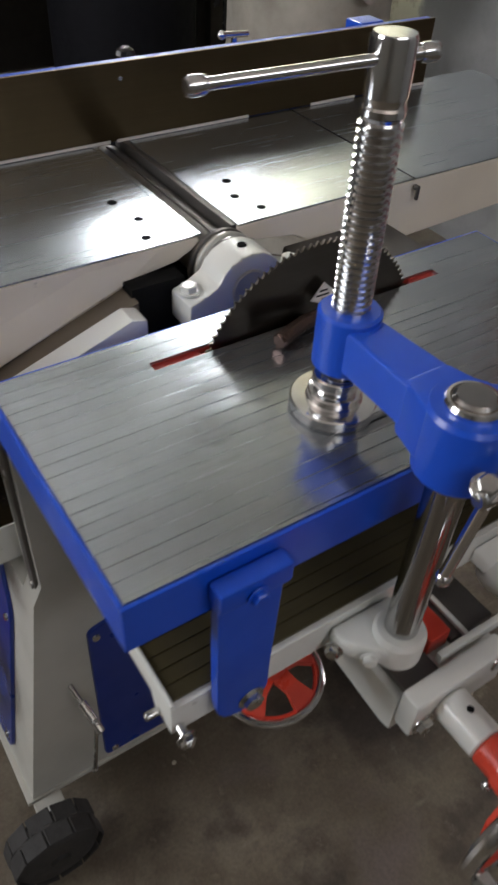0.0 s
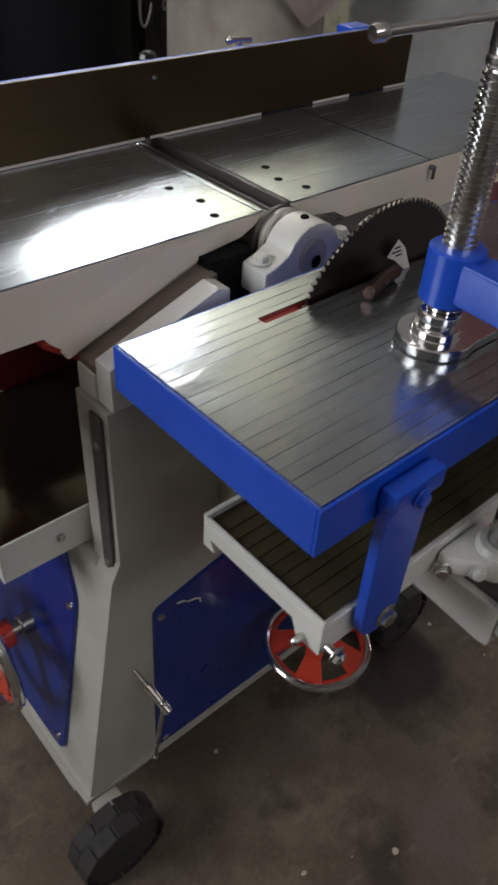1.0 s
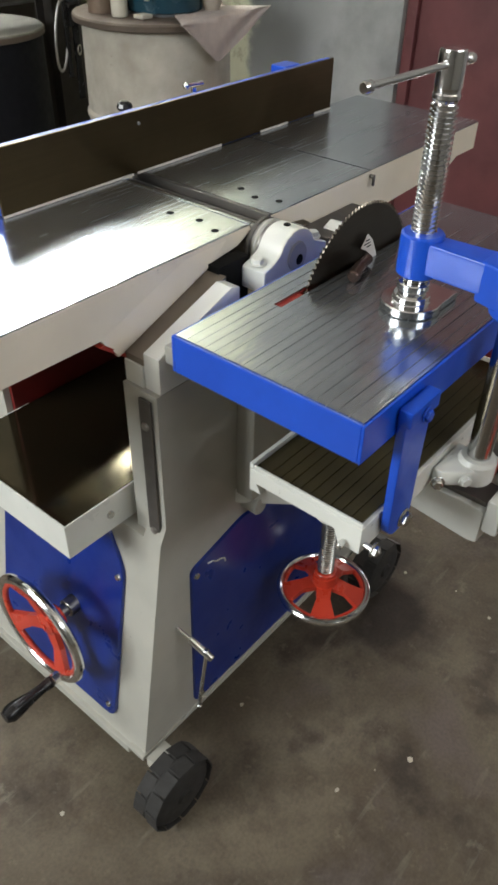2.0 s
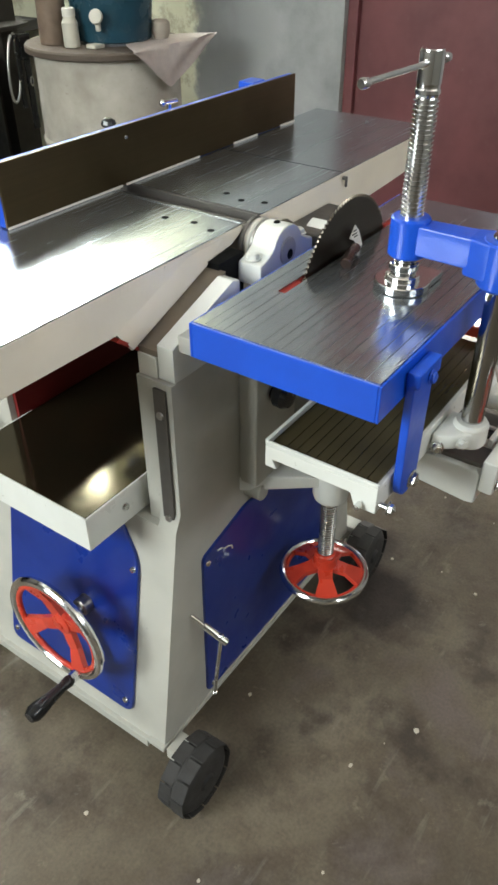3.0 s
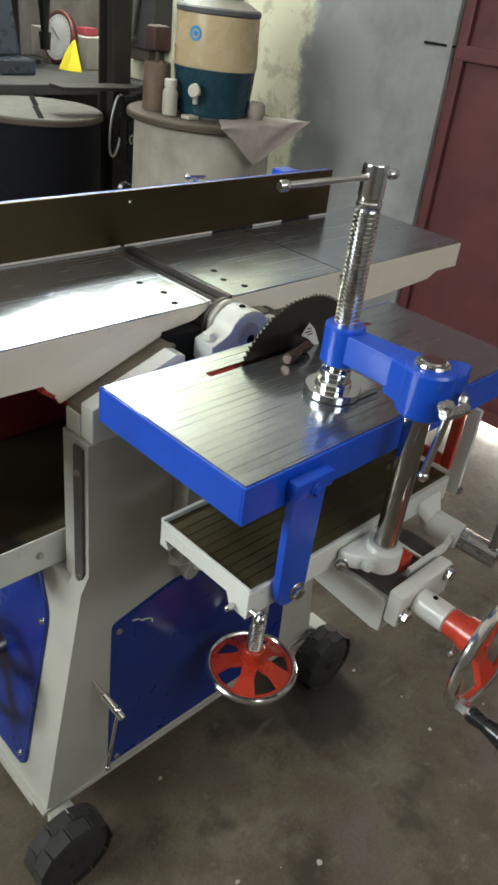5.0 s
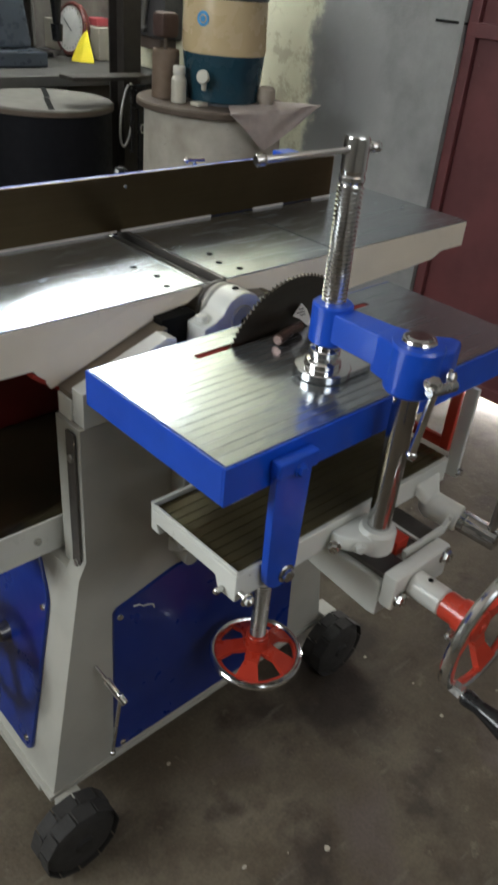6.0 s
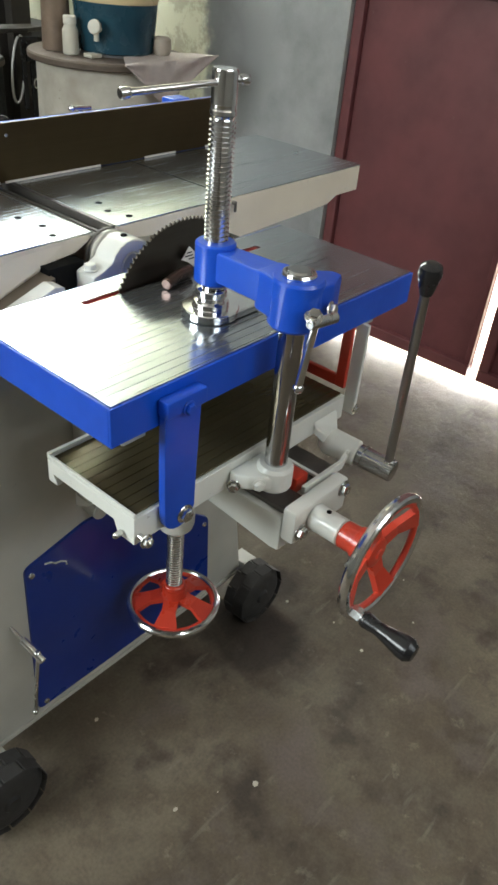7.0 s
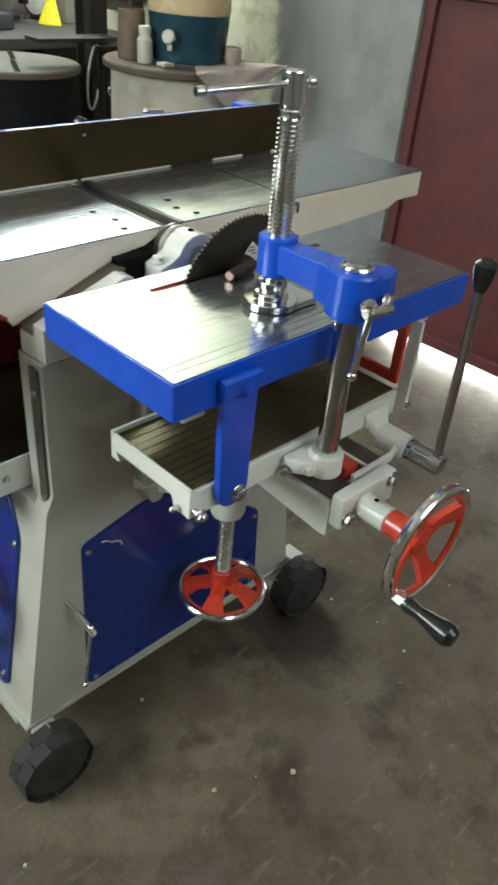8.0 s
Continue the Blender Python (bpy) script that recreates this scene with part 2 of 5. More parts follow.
def wall_material():
    """Bare cement plaster by the door, old pale yellow distemper past a ragged edge, dirty plaster at the far end and a
    shadow painted beside the barrel.
    """
    m, nt, p = nodes_of("plaster_and_yellow_distemper")
    v = coords(nt)
    sep = nt.nodes.new("ShaderNodeSeparateXYZ")
    nt.links.new(v, sep.inputs[0])
    n = noise_at(nt, v, 6.0, 6, 0.6)
    add = nt.nodes.new("ShaderNodeMath")
    add.operation = "MULTIPLY_ADD"
    nt.links.new(n, add.inputs[0])
    add.inputs[1].default_value = 0.22
    nt.links.new(sep.outputs["Y"], add.inputs[2])
    add2 = nt.nodes.new("ShaderNodeMapRange")
    add2.inputs["From Min"].default_value, add2.inputs["From Max"].default_value = 0.23, 3.23
    nt.links.new(add.outputs[0], add2.inputs["Value"])
    edge = ramp(nt, add2.outputs["Result"], [(0.495, 0.0), (0.505, 1.0)])
    cem = mix(nt, ramp(nt, noise_at(nt, v, 3.0, 7, 0.65), [(0.3, 0.0), (0.7, 1.0)]), (0.31, 0.31, 0.305), (0.155, 0.155, 0.157))
    yel = mix(nt, ramp(nt, noise_at(nt, v, 4.0, 6), [(0.35, 0.0), (0.75, 1.0)]), (0.56, 0.545, 0.40), (0.46, 0.445, 0.33))
    patch = ramp(nt, noise_at(nt, v, 7.5, 6, 0.7), [(0.53, 0.0), (0.61, 1.0)])
    yel = mix(nt, patch, yel, (0.37, 0.335, 0.245))
    far = nt.nodes.new("ShaderNodeMapRange")
    far.inputs["From Min"].default_value, far.inputs["From Max"].default_value = 1.38, 4.38
    nt.links.new(add.outputs[0], far.inputs["Value"])
    dirt = mix(nt, ramp(nt, noise_at(nt, v, 5.0, 7, 0.7), [(0.35, 0.0), (0.65, 1.0)]), (0.17, 0.15, 0.13), (0.09, 0.078, 0.066))
    yel = mix(nt, ramp(nt, far.outputs["Result"], [(0.49, 0.0), (0.51, 1.0)]), yel, dirt)
    # shadow of the jug and barrel, painted low on the bare plaster
    far_off = nt.nodes.new("ShaderNodeVectorMath")
    far_off.operation = "DISTANCE"
    far_off.inputs[1].default_value = SHADOW_AT
    nt.links.new(v, far_off.inputs[0])
    ragged = nt.nodes.new("ShaderNodeMath")
    ragged.operation = "MULTIPLY_ADD"
    nt.links.new(n, ragged.inputs[0])
    ragged.inputs[1].default_value = 0.3
    nt.links.new(far_off.outputs["Value"], ragged.inputs[2])
    wall_shadow = ramp(nt, ragged.outputs[0], [(0.30, 0.6), (0.46, 0.0)])
    cem = mix(nt, wall_shadow, cem, (0.085, 0.083, 0.08))
    nt.links.new(mix(nt, edge, cem, yel), p.inputs["Base Color"])
    p.inputs["Roughness"].default_value = 0.85
    n1 = bump(nt, noise_at(nt, v, 8.0, 6), 0.3, 0.012)
    nt.links.new(bump(nt, noise_at(nt, v, 90.0, 4), 0.3, 0.002, n1), p.inputs["Normal"])
    return m


FLOOR = floor_material()
WALL = wall_material()
LIMEWASH = plain("limewash", (0.25, 0.243, 0.222), 0.9, 0.0, 0.2, 5.0, 0.5)
DARK_PLASTER = plain("dark_plaster", (0.085, 0.078, 0.07), 0.9, 0.0, 0.3, 5.0, 0.5)
# Unseen ceiling, kept pale to bounce light down onto the machine
CEIL = plain("bounce_ceiling", (0.55, 0.55, 0.545), 0.9, 0.0, 0.15, 4.0, 0.5)
DOOR = paint("maroon_door_paint", (0.13, 0.035, 0.037), (0.095, 0.026, 0.028), 0.5, wear=(0.13, 0.055, 0.05), grain=25.0)
OUTSIDE = plain("pale_ground", (0.60, 0.50, 0.43), 0.9, 0.0, 0.2, 3.0)


# ---- mesh helpers ----
PLACE = {}


def finish(name, bm, material, parent=None, label="", smooth=28.0, centre=True):
    """Links a bmesh given in world metres as one mesh object under a thing or a part."""
    bmesh.ops.recalc_face_normals(bm, faces=bm.faces)
    co = np.array([v.co for v in bm.verts])
    mid = Vector((co.min(0) + co.max(0)) / 2) if centre else Vector((0, 0, 0))
    bmesh.ops.translate(bm, verts=bm.verts, vec=-mid)
    me = bpy.data.meshes.new(name)
    bm.to_mesh(me)
    bm.free()
    me.materials.append(material)
    for f in me.polygons:
        f.use_smooth = True
    me.set_sharp_from_angle(angle=radians(smooth))
    ob = new(name, me)
    even = ob.modifiers.new("even_faces", "WEIGHTED_NORMAL")
    even.keep_sharp, even.weight = True, 80
    PLACE[ob.name] = mid.copy()
    if parent:
        ob.parent = parent
        ob.location = mid - PLACE[parent.name]
    else:
        ob.location = mid
    if label:
        ob["label"] = label
    return ob


def part(name, bm, material, parent, label="", smooth=28.0):
    return finish(name, bm, material, parent, label, smooth)


def thing(name, at):
    ob = new(name)
    ob.empty_display_size = 0.1
    ob.location = at
    PLACE[ob.name] = Vector(at)
    return ob


def join(*bms):
    out = bmesh.new()
    for b in bms:
        me = bpy.data.meshes.new("tmp")
        b.to_mesh(me)
        b.free()
        out.from_mesh(me)
        bpy.data.meshes.remove(me)
    return out


def box(x0, x1, y0, y1, z0, z1, bevel=0.002, seg=2):
    bm = bmesh.new()
    bmesh.ops.create_cube(bm, size=1.0, matrix=Matrix.Translation(((x0 + x1) / 2, (y0 + y1) / 2, (z0 + z1) / 2)) @ Matrix.Diagonal((x1 - x0, y1 - y0, z1 - z0, 1)))
    if bevel:
        bmesh.ops.bevel(bm, geom=bm.edges, offset=bevel, segments=seg, profile=0.5, affect="EDGES")
    return bm


def hull(points, bevel=0.0):
    bm = bmesh.new()
    for p in points:
        bm.verts.new(p)
    bmesh.ops.convex_hull(bm, input=bm.verts)
    bmesh.ops.dissolve_limit(bm, angle_limit=0.01, verts=bm.verts, edges=bm.edges)
    if bevel:
        bmesh.ops.bevel(bm, geom=bm.edges, offset=bevel, segments=2, profile=0.5, affect="EDGES")
    return bm


def plate(xs, ys, skip, z0, z1):
    """A flat plate over the cells of a grid, with some cells left open."""
    bm = bmesh.new()
    top = {(i, j): bm.verts.new((x, y, z1)) for i, x in enumerate(xs) for j, y in enumerate(ys)}
    low = {(i, j): bm.verts.new((x, y, z0)) for i, x in enumerate(xs) for j, y in enumerate(ys)}
    cells = {(i, j) for i in range(len(xs) - 1) for j in range(len(ys) - 1)} - set(skip)
    for i, j in cells:
        c = [(i, j), (i + 1, j), (i + 1, j + 1), (i, j + 1)]
        bm.faces.new([top[k] for k in c])
        bm.faces.new([low[k] for k in c[::-1]])
        for k, (di, dj) in enumerate(((0, -1), (1, 0), (0, 1), (-1, 0))):
            if (i + di, j + dj) not in cells:
                a, b = c[k], c[(k + 1) % 4]
                bm.faces.new((top[a], low[a], low[b], top[b]))
    loose = [v for v in bm.verts if not v.link_faces]
    bmesh.ops.delete(bm, geom=loose, context="VERTS")
    return bm


def prism(outline, a, b, axis="y", bevel=0.0):
    """A flat outline pushed from a to b along an axis. The outline lies in the other two axes, in the order x, y, z."""
    bm = bmesh.new()

    def at(u, v, w):
        return {"x": (w, u, v), "y": (u, w, v), "z": (u, v, w)}[axis]

    lo = [bm.verts.new(at(u, v, a)) for u, v in outline]
    hi = [bm.verts.new(at(u, v, b)) for u, v in outline]
    bm.faces.new(lo)
    bm.faces.new(hi[::-1])
    n = len(outline)
    for i in range(n):
        bm.faces.new((lo[i], hi[i], hi[(i + 1) % n], lo[(i + 1) % n]))
    bmesh.ops.recalc_face_normals(bm, faces=bm.faces)
    if bevel:
        bmesh.ops.bevel(bm, geom=bm.edges, offset=bevel, segments=2, profile=0.5, affect="EDGES")
    return bm


def lathe(profile, base, direction=(0, 0, 1), seg=32, closed=True):
    """Turns (radius, height) pairs round an axis that starts at base."""
    bm = bmesh.new()
    q = Vector((0, 0, 1)).rotation_difference(Vector(direction).normalized())
    rings = []
    for r, h in profile:
        if r < 1e-5:
            rings.append([bm.verts.new((0, 0, h))])
        else:
            rings.append([bm.verts.new((r * math.cos(2 * math.pi * i / seg), r * math.sin(2 * math.pi * i / seg), h)) for i in range(seg)])
    for a, b in zip(rings, rings[1:]):
        for i in range(seg):
            j = (i + 1) % seg
            if len(a) == 1 and len(b) == 1:
                continue
            if len(a) == 1:
                bm.faces.new((a[0], b[i], b[j]))
            elif len(b) == 1:
                bm.faces.new((a[i], b[0], a[j]))
            else:
                bm.faces.new((a[i], b[i], b[j], a[j]))
    if closed:
        for ring in (rings[0], rings[-1]):
            if len(ring) > 1:
                bm.faces.new(ring)
    bmesh.ops.rotate(bm, verts=bm.verts, cent=(0, 0, 0), matrix=q.to_matrix())
    bmesh.ops.translate(bm, verts=bm.verts, vec=base)
    return bm


def rod(a, b, r, r2=None, edge=0.0015, seg=24):
    a, b = Vector(a), Vector(b)
    n = (b - a).length
    r2 = r if r2 is None else r2
    e = min(edge, r * 0.4, n * 0.3)
    return lathe([(0, 0), (r - e, 0), (r, e), (r2, n - e), (r2 - e, n), (0, n)], a, b - a, seg)


def ring(centre, direction, major, minor, seg=48, flat=1.0):
    pts = [(major + minor * math.cos(k * math.pi / 6), flat * minor * math.sin(k * math.pi / 6)) for k in range(13)]
    return lathe(pts, centre, direction, seg, closed=False)


def ball(centre, r, seg=16):
    bm = bmesh.new()
    bmesh.ops.create_uvsphere(bm, u_segments=seg, v_segments=seg // 2, radius=r, matrix=Matrix.Translation(centre))
    return bm


def hexbolt(at, direction, r=0.006, h=0.005):
    """A hexagon head with a washer under it."""
    d = Vector(direction).normalized()
    washer = rod(at, Vector(at) + d * 0.0015, r * 1.35)
    return join(washer, lathe([(0, 0), (r, 0), (r, h - 0.001), (r * 0.82, h), (0, h)], Vector(at) + d * 0.0015, d, 6))


def pipe(points, r, seg=10, closed_ends=True):
    """A round bar along a bent line."""
    bm = bmesh.new()
    pts = [Vector(p) for p in points]
    rings = []
    for i, p in enumerate(pts):
        d = (pts[min(i + 1, len(pts) - 1)] - pts[max(i - 1, 0)]).normalized()
        q = Vector((0, 0, 1)).rotation_difference(d)
        rings.append([bm.verts.new(p + q @ Vector((r * math.cos(2 * math.pi * k / seg), r * math.sin(2 * math.pi * k / seg), 0))) for k in range(seg)])
    for a, b in zip(rings, rings[1:]):
        off = min(range(seg), key=lambda s: (a[0].co - b[s].co).length)
        for k in range(seg):
            bm.faces.new((a[k], a[(k + 1) % seg], b[(k + 1 + off) % seg], b[(k + off) % seg]))
    bm.faces.new(rings[0])
    bm.faces.new(rings[-1])
    return bm


# ---- the room ----
DOOR_Y0, DOOR_Y1 = -0.24, 1.037
EAST = 1.80


def room():
    floor = finish("floor", box(-2.6, 1.99, -2.6, 3.75, -0.12, 0.0, 0), FLOOR, centre=False)
    tagged(floor, "worn brown-grey concrete workshop floor with oil stains and a painted wheel shadow", "floor", kind="structure")
    east = join(
        box(EAST, EAST + 0.15, DOOR_Y1, 3.75, 0.0, 3.0, 0),
        box(EAST, EAST + 0.15, -2.6, DOOR_Y0, 0.0, 3.0, 0),
        box(EAST, EAST + 0.15, DOOR_Y0, DOOR_Y1, 2.15, 3.0, 0),
    )
    tagged(finish("wall_east", east, WALL, centre=False), "bare grey cement wall turning to old pale yellow paint", "wall", kind="structure")
    tagged(finish("wall_north", box(-2.6, EAST, 3.6, 3.75, 0.0, 3.0, 0), DARK_PLASTER, centre=False), "dark plaster wall behind the work bench", "wall", kind="structure")
    # unseen wall; its high opening is added for the fill lamp
    tagged(finish("wall_south", join(box(-2.6, -1.15, -2.75, -2.6, 0.0, 3.0, 0), box(1.55, EAST, -2.75, -2.6, 0.0, 3.0, 0), box(-1.15, 1.55, -2.75, -2.6, 0.0, 2.2, 0), box(-1.15, 1.55, -2.75, -2.6, 2.85, 3.0, 0)), LIMEWASH, centre=False), "off-white limewashed wall with an opening added for fill light", "wall", kind="structure")
    # unseen wall with an opening assumed for the west light
    west = join(
        box(-2.75, -2.6, -2.6, 0.5, 0.0, 3.0, 0),
        box(-2.75, -2.6, 2.1, 3.6, 0.0, 3.0, 0),
        box(-2.75, -2.6, 0.5, 2.1, 0.0, 1.35, 0),
        box(-2.75, -2.6, 0.5, 2.1, 2.55, 3.0, 0),
    )
    tagged(finish("wall_west", west, LIMEWASH, centre=False), "off-white limewashed wall with an assumed window opening", "wall", kind="structure")
    tagged(finish("ceiling", box(-2.75, EAST + 0.15, -2.75, 3.75, 3.0, 3.12, 0), CEIL, centre=False), "unseen ceiling, pale grey to bounce light down", "ceiling", kind="structure")
    tagged(finish("ground", box(-60, 60, -60, 60, -0.3, -0.14, 0), OUTSIDE, centre=False), "pale dusty ground outside the door", "ground", kind="structure")
    # worn edge of the plaster beside the door, and the latch slot in it
    jamb = prism([(EAST - 0.006, 1.037), (EAST, 1.092), (EAST, 1.037)], 0.0, 2.15, "z")
    tagged(finish("trim", jamb, WALL, centre=False), "chipped plaster edge beside the door", "trim", kind="structure")
    tagged(finish("bolt_slot", box(EAST - 0.004, EAST + 0.006, 1.03, 1.14, 1.114, 1.122, 0.001), HOLE), "dark slot cut in the plaster for a door bolt", "slot", kind="structure")


def door_leaf(name, y0, y1, text):
    d = thing(name, (EAST + 0.05, (y0 + y1) / 2, 0.0))
    tagged(d, text, "door", kind="structure")
    part("sheet", box(EAST + 0.027, EAST + 0.037, y0, y1, 0.028, 2.12, 0.001), DOOR, d)
    part("rail", box(EAST + 0.004, EAST + 0.027, y0, y1, 1.085, 1.125, 0.004), DOOR, d)
    part("rail", box(EAST + 0.004, EAST + 0.027, y0, y1, 0.03, 0.07, 0.004), DOOR, d)
    part("rail", box(EAST + 0.004, EAST + 0.027, y0, y1, 2.07, 2.11, 0.004), DOOR, d)
    part("stile", box(EAST + 0.006, EAST + 0.027, y1 - 0.035, y1, 0.07, 2.07, 0.004), DOOR, d)
    part("stile", box(EAST + 0.006, EAST + 0.027, y0, y0 + 0.02, 0.07, 2.07, 0.004), DOOR, d)
    return d


room()
door_leaf("door_1", 0.388, 1.031, "maroon painted sheet-metal door leaf, shut, daylight under it")
door_leaf("door_2", -0.235, 0.354, "maroon painted sheet-metal door leaf beside a bright gap")


def tube_light(x, y0, y1, z, strength):
    """A bare fluorescent tube under a batten, hung on two rods from the ceiling."""
    t = thing("tube_light", (x, (y0 + y1) / 2, z))
    tagged(t, "lit white fluorescent tube on a hung white batten", "tube light", "workshop tube lights")
    part("batten", box(x - 0.03, x + 0.03, y0 - 0.04, y1 + 0.04, z + 0.045, z + 0.085, 0.003), WHITE, t)
    part("tube", rod((x, y0, z), (x, y1, z), 0.019), glow("lit_tube", (0.965, 1.0, 1.0), strength), t, "glowing white tube")
    for y, d in ((y0, -1), (y1, 1)):
        part("holder", box(x - 0.02, x + 0.02, y + d * 0.012 - 0.011, y + d * 0.012 + 0.011, z - 0.02, z + 0.0445, 0.003), WHITE, t)
        part("hanging_rod", rod((x, y - d * 0.12, z + 0.0855), (x, y - d * 0.12, 3.0), 0.004), RAW, t)


tube_light(1.24, 1.80, 2.98, 2.08, TUBE)
tube_light(1.52, 2.08, 3.26, 2.08, TUBE)


CUTTER = plain("dull_cutter_steel", (0.17, 0.16, 0.145), 0.5, 0.7, 0.25)
SLOTRED = paint("slot_red", (0.34, 0.03, 0.02), (0.27, 0.022, 0.016), 0.4)
WAY = plain("brownish_slideway_steel", (0.23, 0.195, 0.155), 0.42, 0.6, 0.25)
POSTSTEEL = plain("turned_chrome", (0.43, 0.43, 0.425), 0.15, 1.0, 0.08, 25.0, 0.06)
PAPER = plain("white_paper", (0.68, 0.64, 0.60), 0.8)


# ---- the machine ----
machine = thing("combination_woodworking_machine", (0.245, 0.47, 0.0))
tagged(machine, "grey and blue combination planer, saw and mortiser on rubber wheels", "woodworking machine")
FRONT, BACK = 0.272, 0.70
LEFT, RIGHT = 0.0165, 0.4735


def body():
    # front and back cheeks, wider at the foot, the columns beside the planing opening and the splayed ends
    slope = [(LEFT - 0.012, 0.51), (LEFT, 0.535), (LEFT, 0.738), (0.165, 0.738), (0.175, 0.775), (0.345, 0.775), (0.36, 0.738), (RIGHT, 0.738), (RIGHT, 0.535), (RIGHT + 0.012, 0.51), (0.5475, 0.09), (-0.0625, 0.09)]
    pieces = [prism(slope, FRONT - 0.0012, FRONT + 0.03, "y"), prism(slope, BACK - 0.05, BACK - 0.02, "y")]
    for x0, x1 in ((LEFT, LEFT + 0.032), (RIGHT - 0.032, RIGHT)):
        pieces.append(box(x0, x1, FRONT + 0.03, 0.325, 0.51, 0.738, 0))
        pieces.append(box(x0, x1, 0.598, BACK - 0.05, 0.51, 0.738, 0))
    for s in (1, -1):
        def ex(v):
            return v if s == 1 else 0.49 - v
        pieces.append(hull([(ex(a), y, z) for y in (FRONT + 0.03, BACK - 0.05) for a, z in ((LEFT - 0.012, 0.51), (LEFT + 0.012, 0.51), (-0.0625, 0.09), (-0.04, 0.09))]))
    part("frame", join(*pieces), GREY, machine, "grey painted cast frame")
    # base rim
    rim = join(
        box(-0.07, 0.56, FRONT - 0.005, FRONT + 0.03, 0.087, 0.096, 0.002),
        box(-0.07, 0.56, BACK - 0.052, BACK + 0.02, 0.072, 0.092, 0.002),
        box(-0.07, -0.035, FRONT + 0.03, BACK - 0.052, 0.072, 0.092, 0.002),
        box(0.525, 0.56, FRONT + 0.03, BACK - 0.052, 0.072, 0.092, 0.002),
    )
    part("base_rim", rim, GREY, machine)
    part("foot_tab", box(0.5505, 0.584, FRONT - 0.016, FRONT + 0.026, 0.0965, 0.109, 0.002), WHITE, machine)
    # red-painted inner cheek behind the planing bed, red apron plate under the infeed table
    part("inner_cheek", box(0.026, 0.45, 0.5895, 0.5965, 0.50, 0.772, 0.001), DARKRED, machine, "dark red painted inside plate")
    part("chip_guard", prism([(-0.0125, 0.7945), (0.030, 0.7615), (0.034, 0.7635), (-0.0085, 0.798)], 0.322, 0.574, "y"), SLOTRED, machine, "red painted chip guard")
    part("inner_floor", box(-0.03, 0.52, FRONT + 0.031, BACK - 0.051, 0.085, 0.095, 0), DULL, machine)
    # mounting rib and pad for the mortising slide
    part("mounting_rib", box(0.152, 0.198, FRONT - 0.032, FRONT - 0.001, 0.505, 0.765, 0.004), GREY, machine)
    part("mounting_rib", box(0.30, 0.346, FRONT - 0.032, FRONT - 0.001, 0.505, 0.765, 0.004), GREY, machine)
    part("slide_knee", box(0.21, 0.29, 0.05, FRONT - 0.001, 0.655, 0.669, 0.004), GREY, machine)
    part("pivot_boss", rod((0.175, FRONT - 0.03, 0.48), (0.175, FRONT - 0.001, 0.48), 0.014), GREY, machine)
    part("nut_bracket", hull([(0.244, 0.165, 0.478), (0.274, 0.165, 0.478), (0.244, 0.165, 0.497), (0.274, 0.165, 0.497), (0.15, FRONT - 0.001, 0.485), (0.25, FRONT - 0.001, 0.485), (0.15, FRONT - 0.001, 0.515), (0.25, FRONT - 0.001, 0.515)], 0.004), WHITE, machine, "off-white nut bracket")
    # dark steel gib strip with two screws on the column's end face
    strip = part("gib_strip", box(LEFT - 0.0045, LEFT - 0.0003, 0.2785, 0.2975, 0.491, 0.73, 0.001), DULL, machine, "dark steel strip")
    for z in (0.525, 0.693):
        part("screw", lathe([(0, 0), (0.006, 0), (0.005, 0.002), (0, 0.0026)], (LEFT - 0.0045, 0.288, z), (-1, 0, 0), 12), RAW, strip)
    # slanted way for the infeed table and the pale block in front of it
    part("slant_way", hull([(x, y, z) for y in (0.2945, 0.3235) for x, z in ((0.022, 0.776), (0.160, 0.826), (0.022, 0.768), (0.160, 0.817))]), WAY, machine, "bare brownish steel slanted slideway")
    part("way_bed", prism([(0.020, 0.739), (0.020, 0.7675), (0.160, 0.8165), (0.160, 0.739)], 0.2945, 0.3235, "y", 0.001), WHITE, machine, "off-white way bed")
    part("way_cap", prism([(0.022, 0.739), (0.022, 0.785), (0.142, 0.827), (0.156, 0.823), (0.156, 0.739)], 0.2695, 0.294, "y", 0.0015), WHITE, machine, "off-white painted slideway cap")
    # black plate standing in for the shaded hollow beside the bearing
    part("gap_shade", box(0.158, 0.212, 0.3035, 0.3235, 0.7765, 0.8335, 0.001), HOLE, machine, "black plate painted in for the shade behind the bearing")
    part("way_cap", prism([(0.468, 0.739), (0.468, 0.793), (0.376, 0.831), (0.36, 0.824), (0.36, 0.739)], 0.2695, 0.299, "y", 0.002), WHITE, machine, "off-white painted slideway cap")


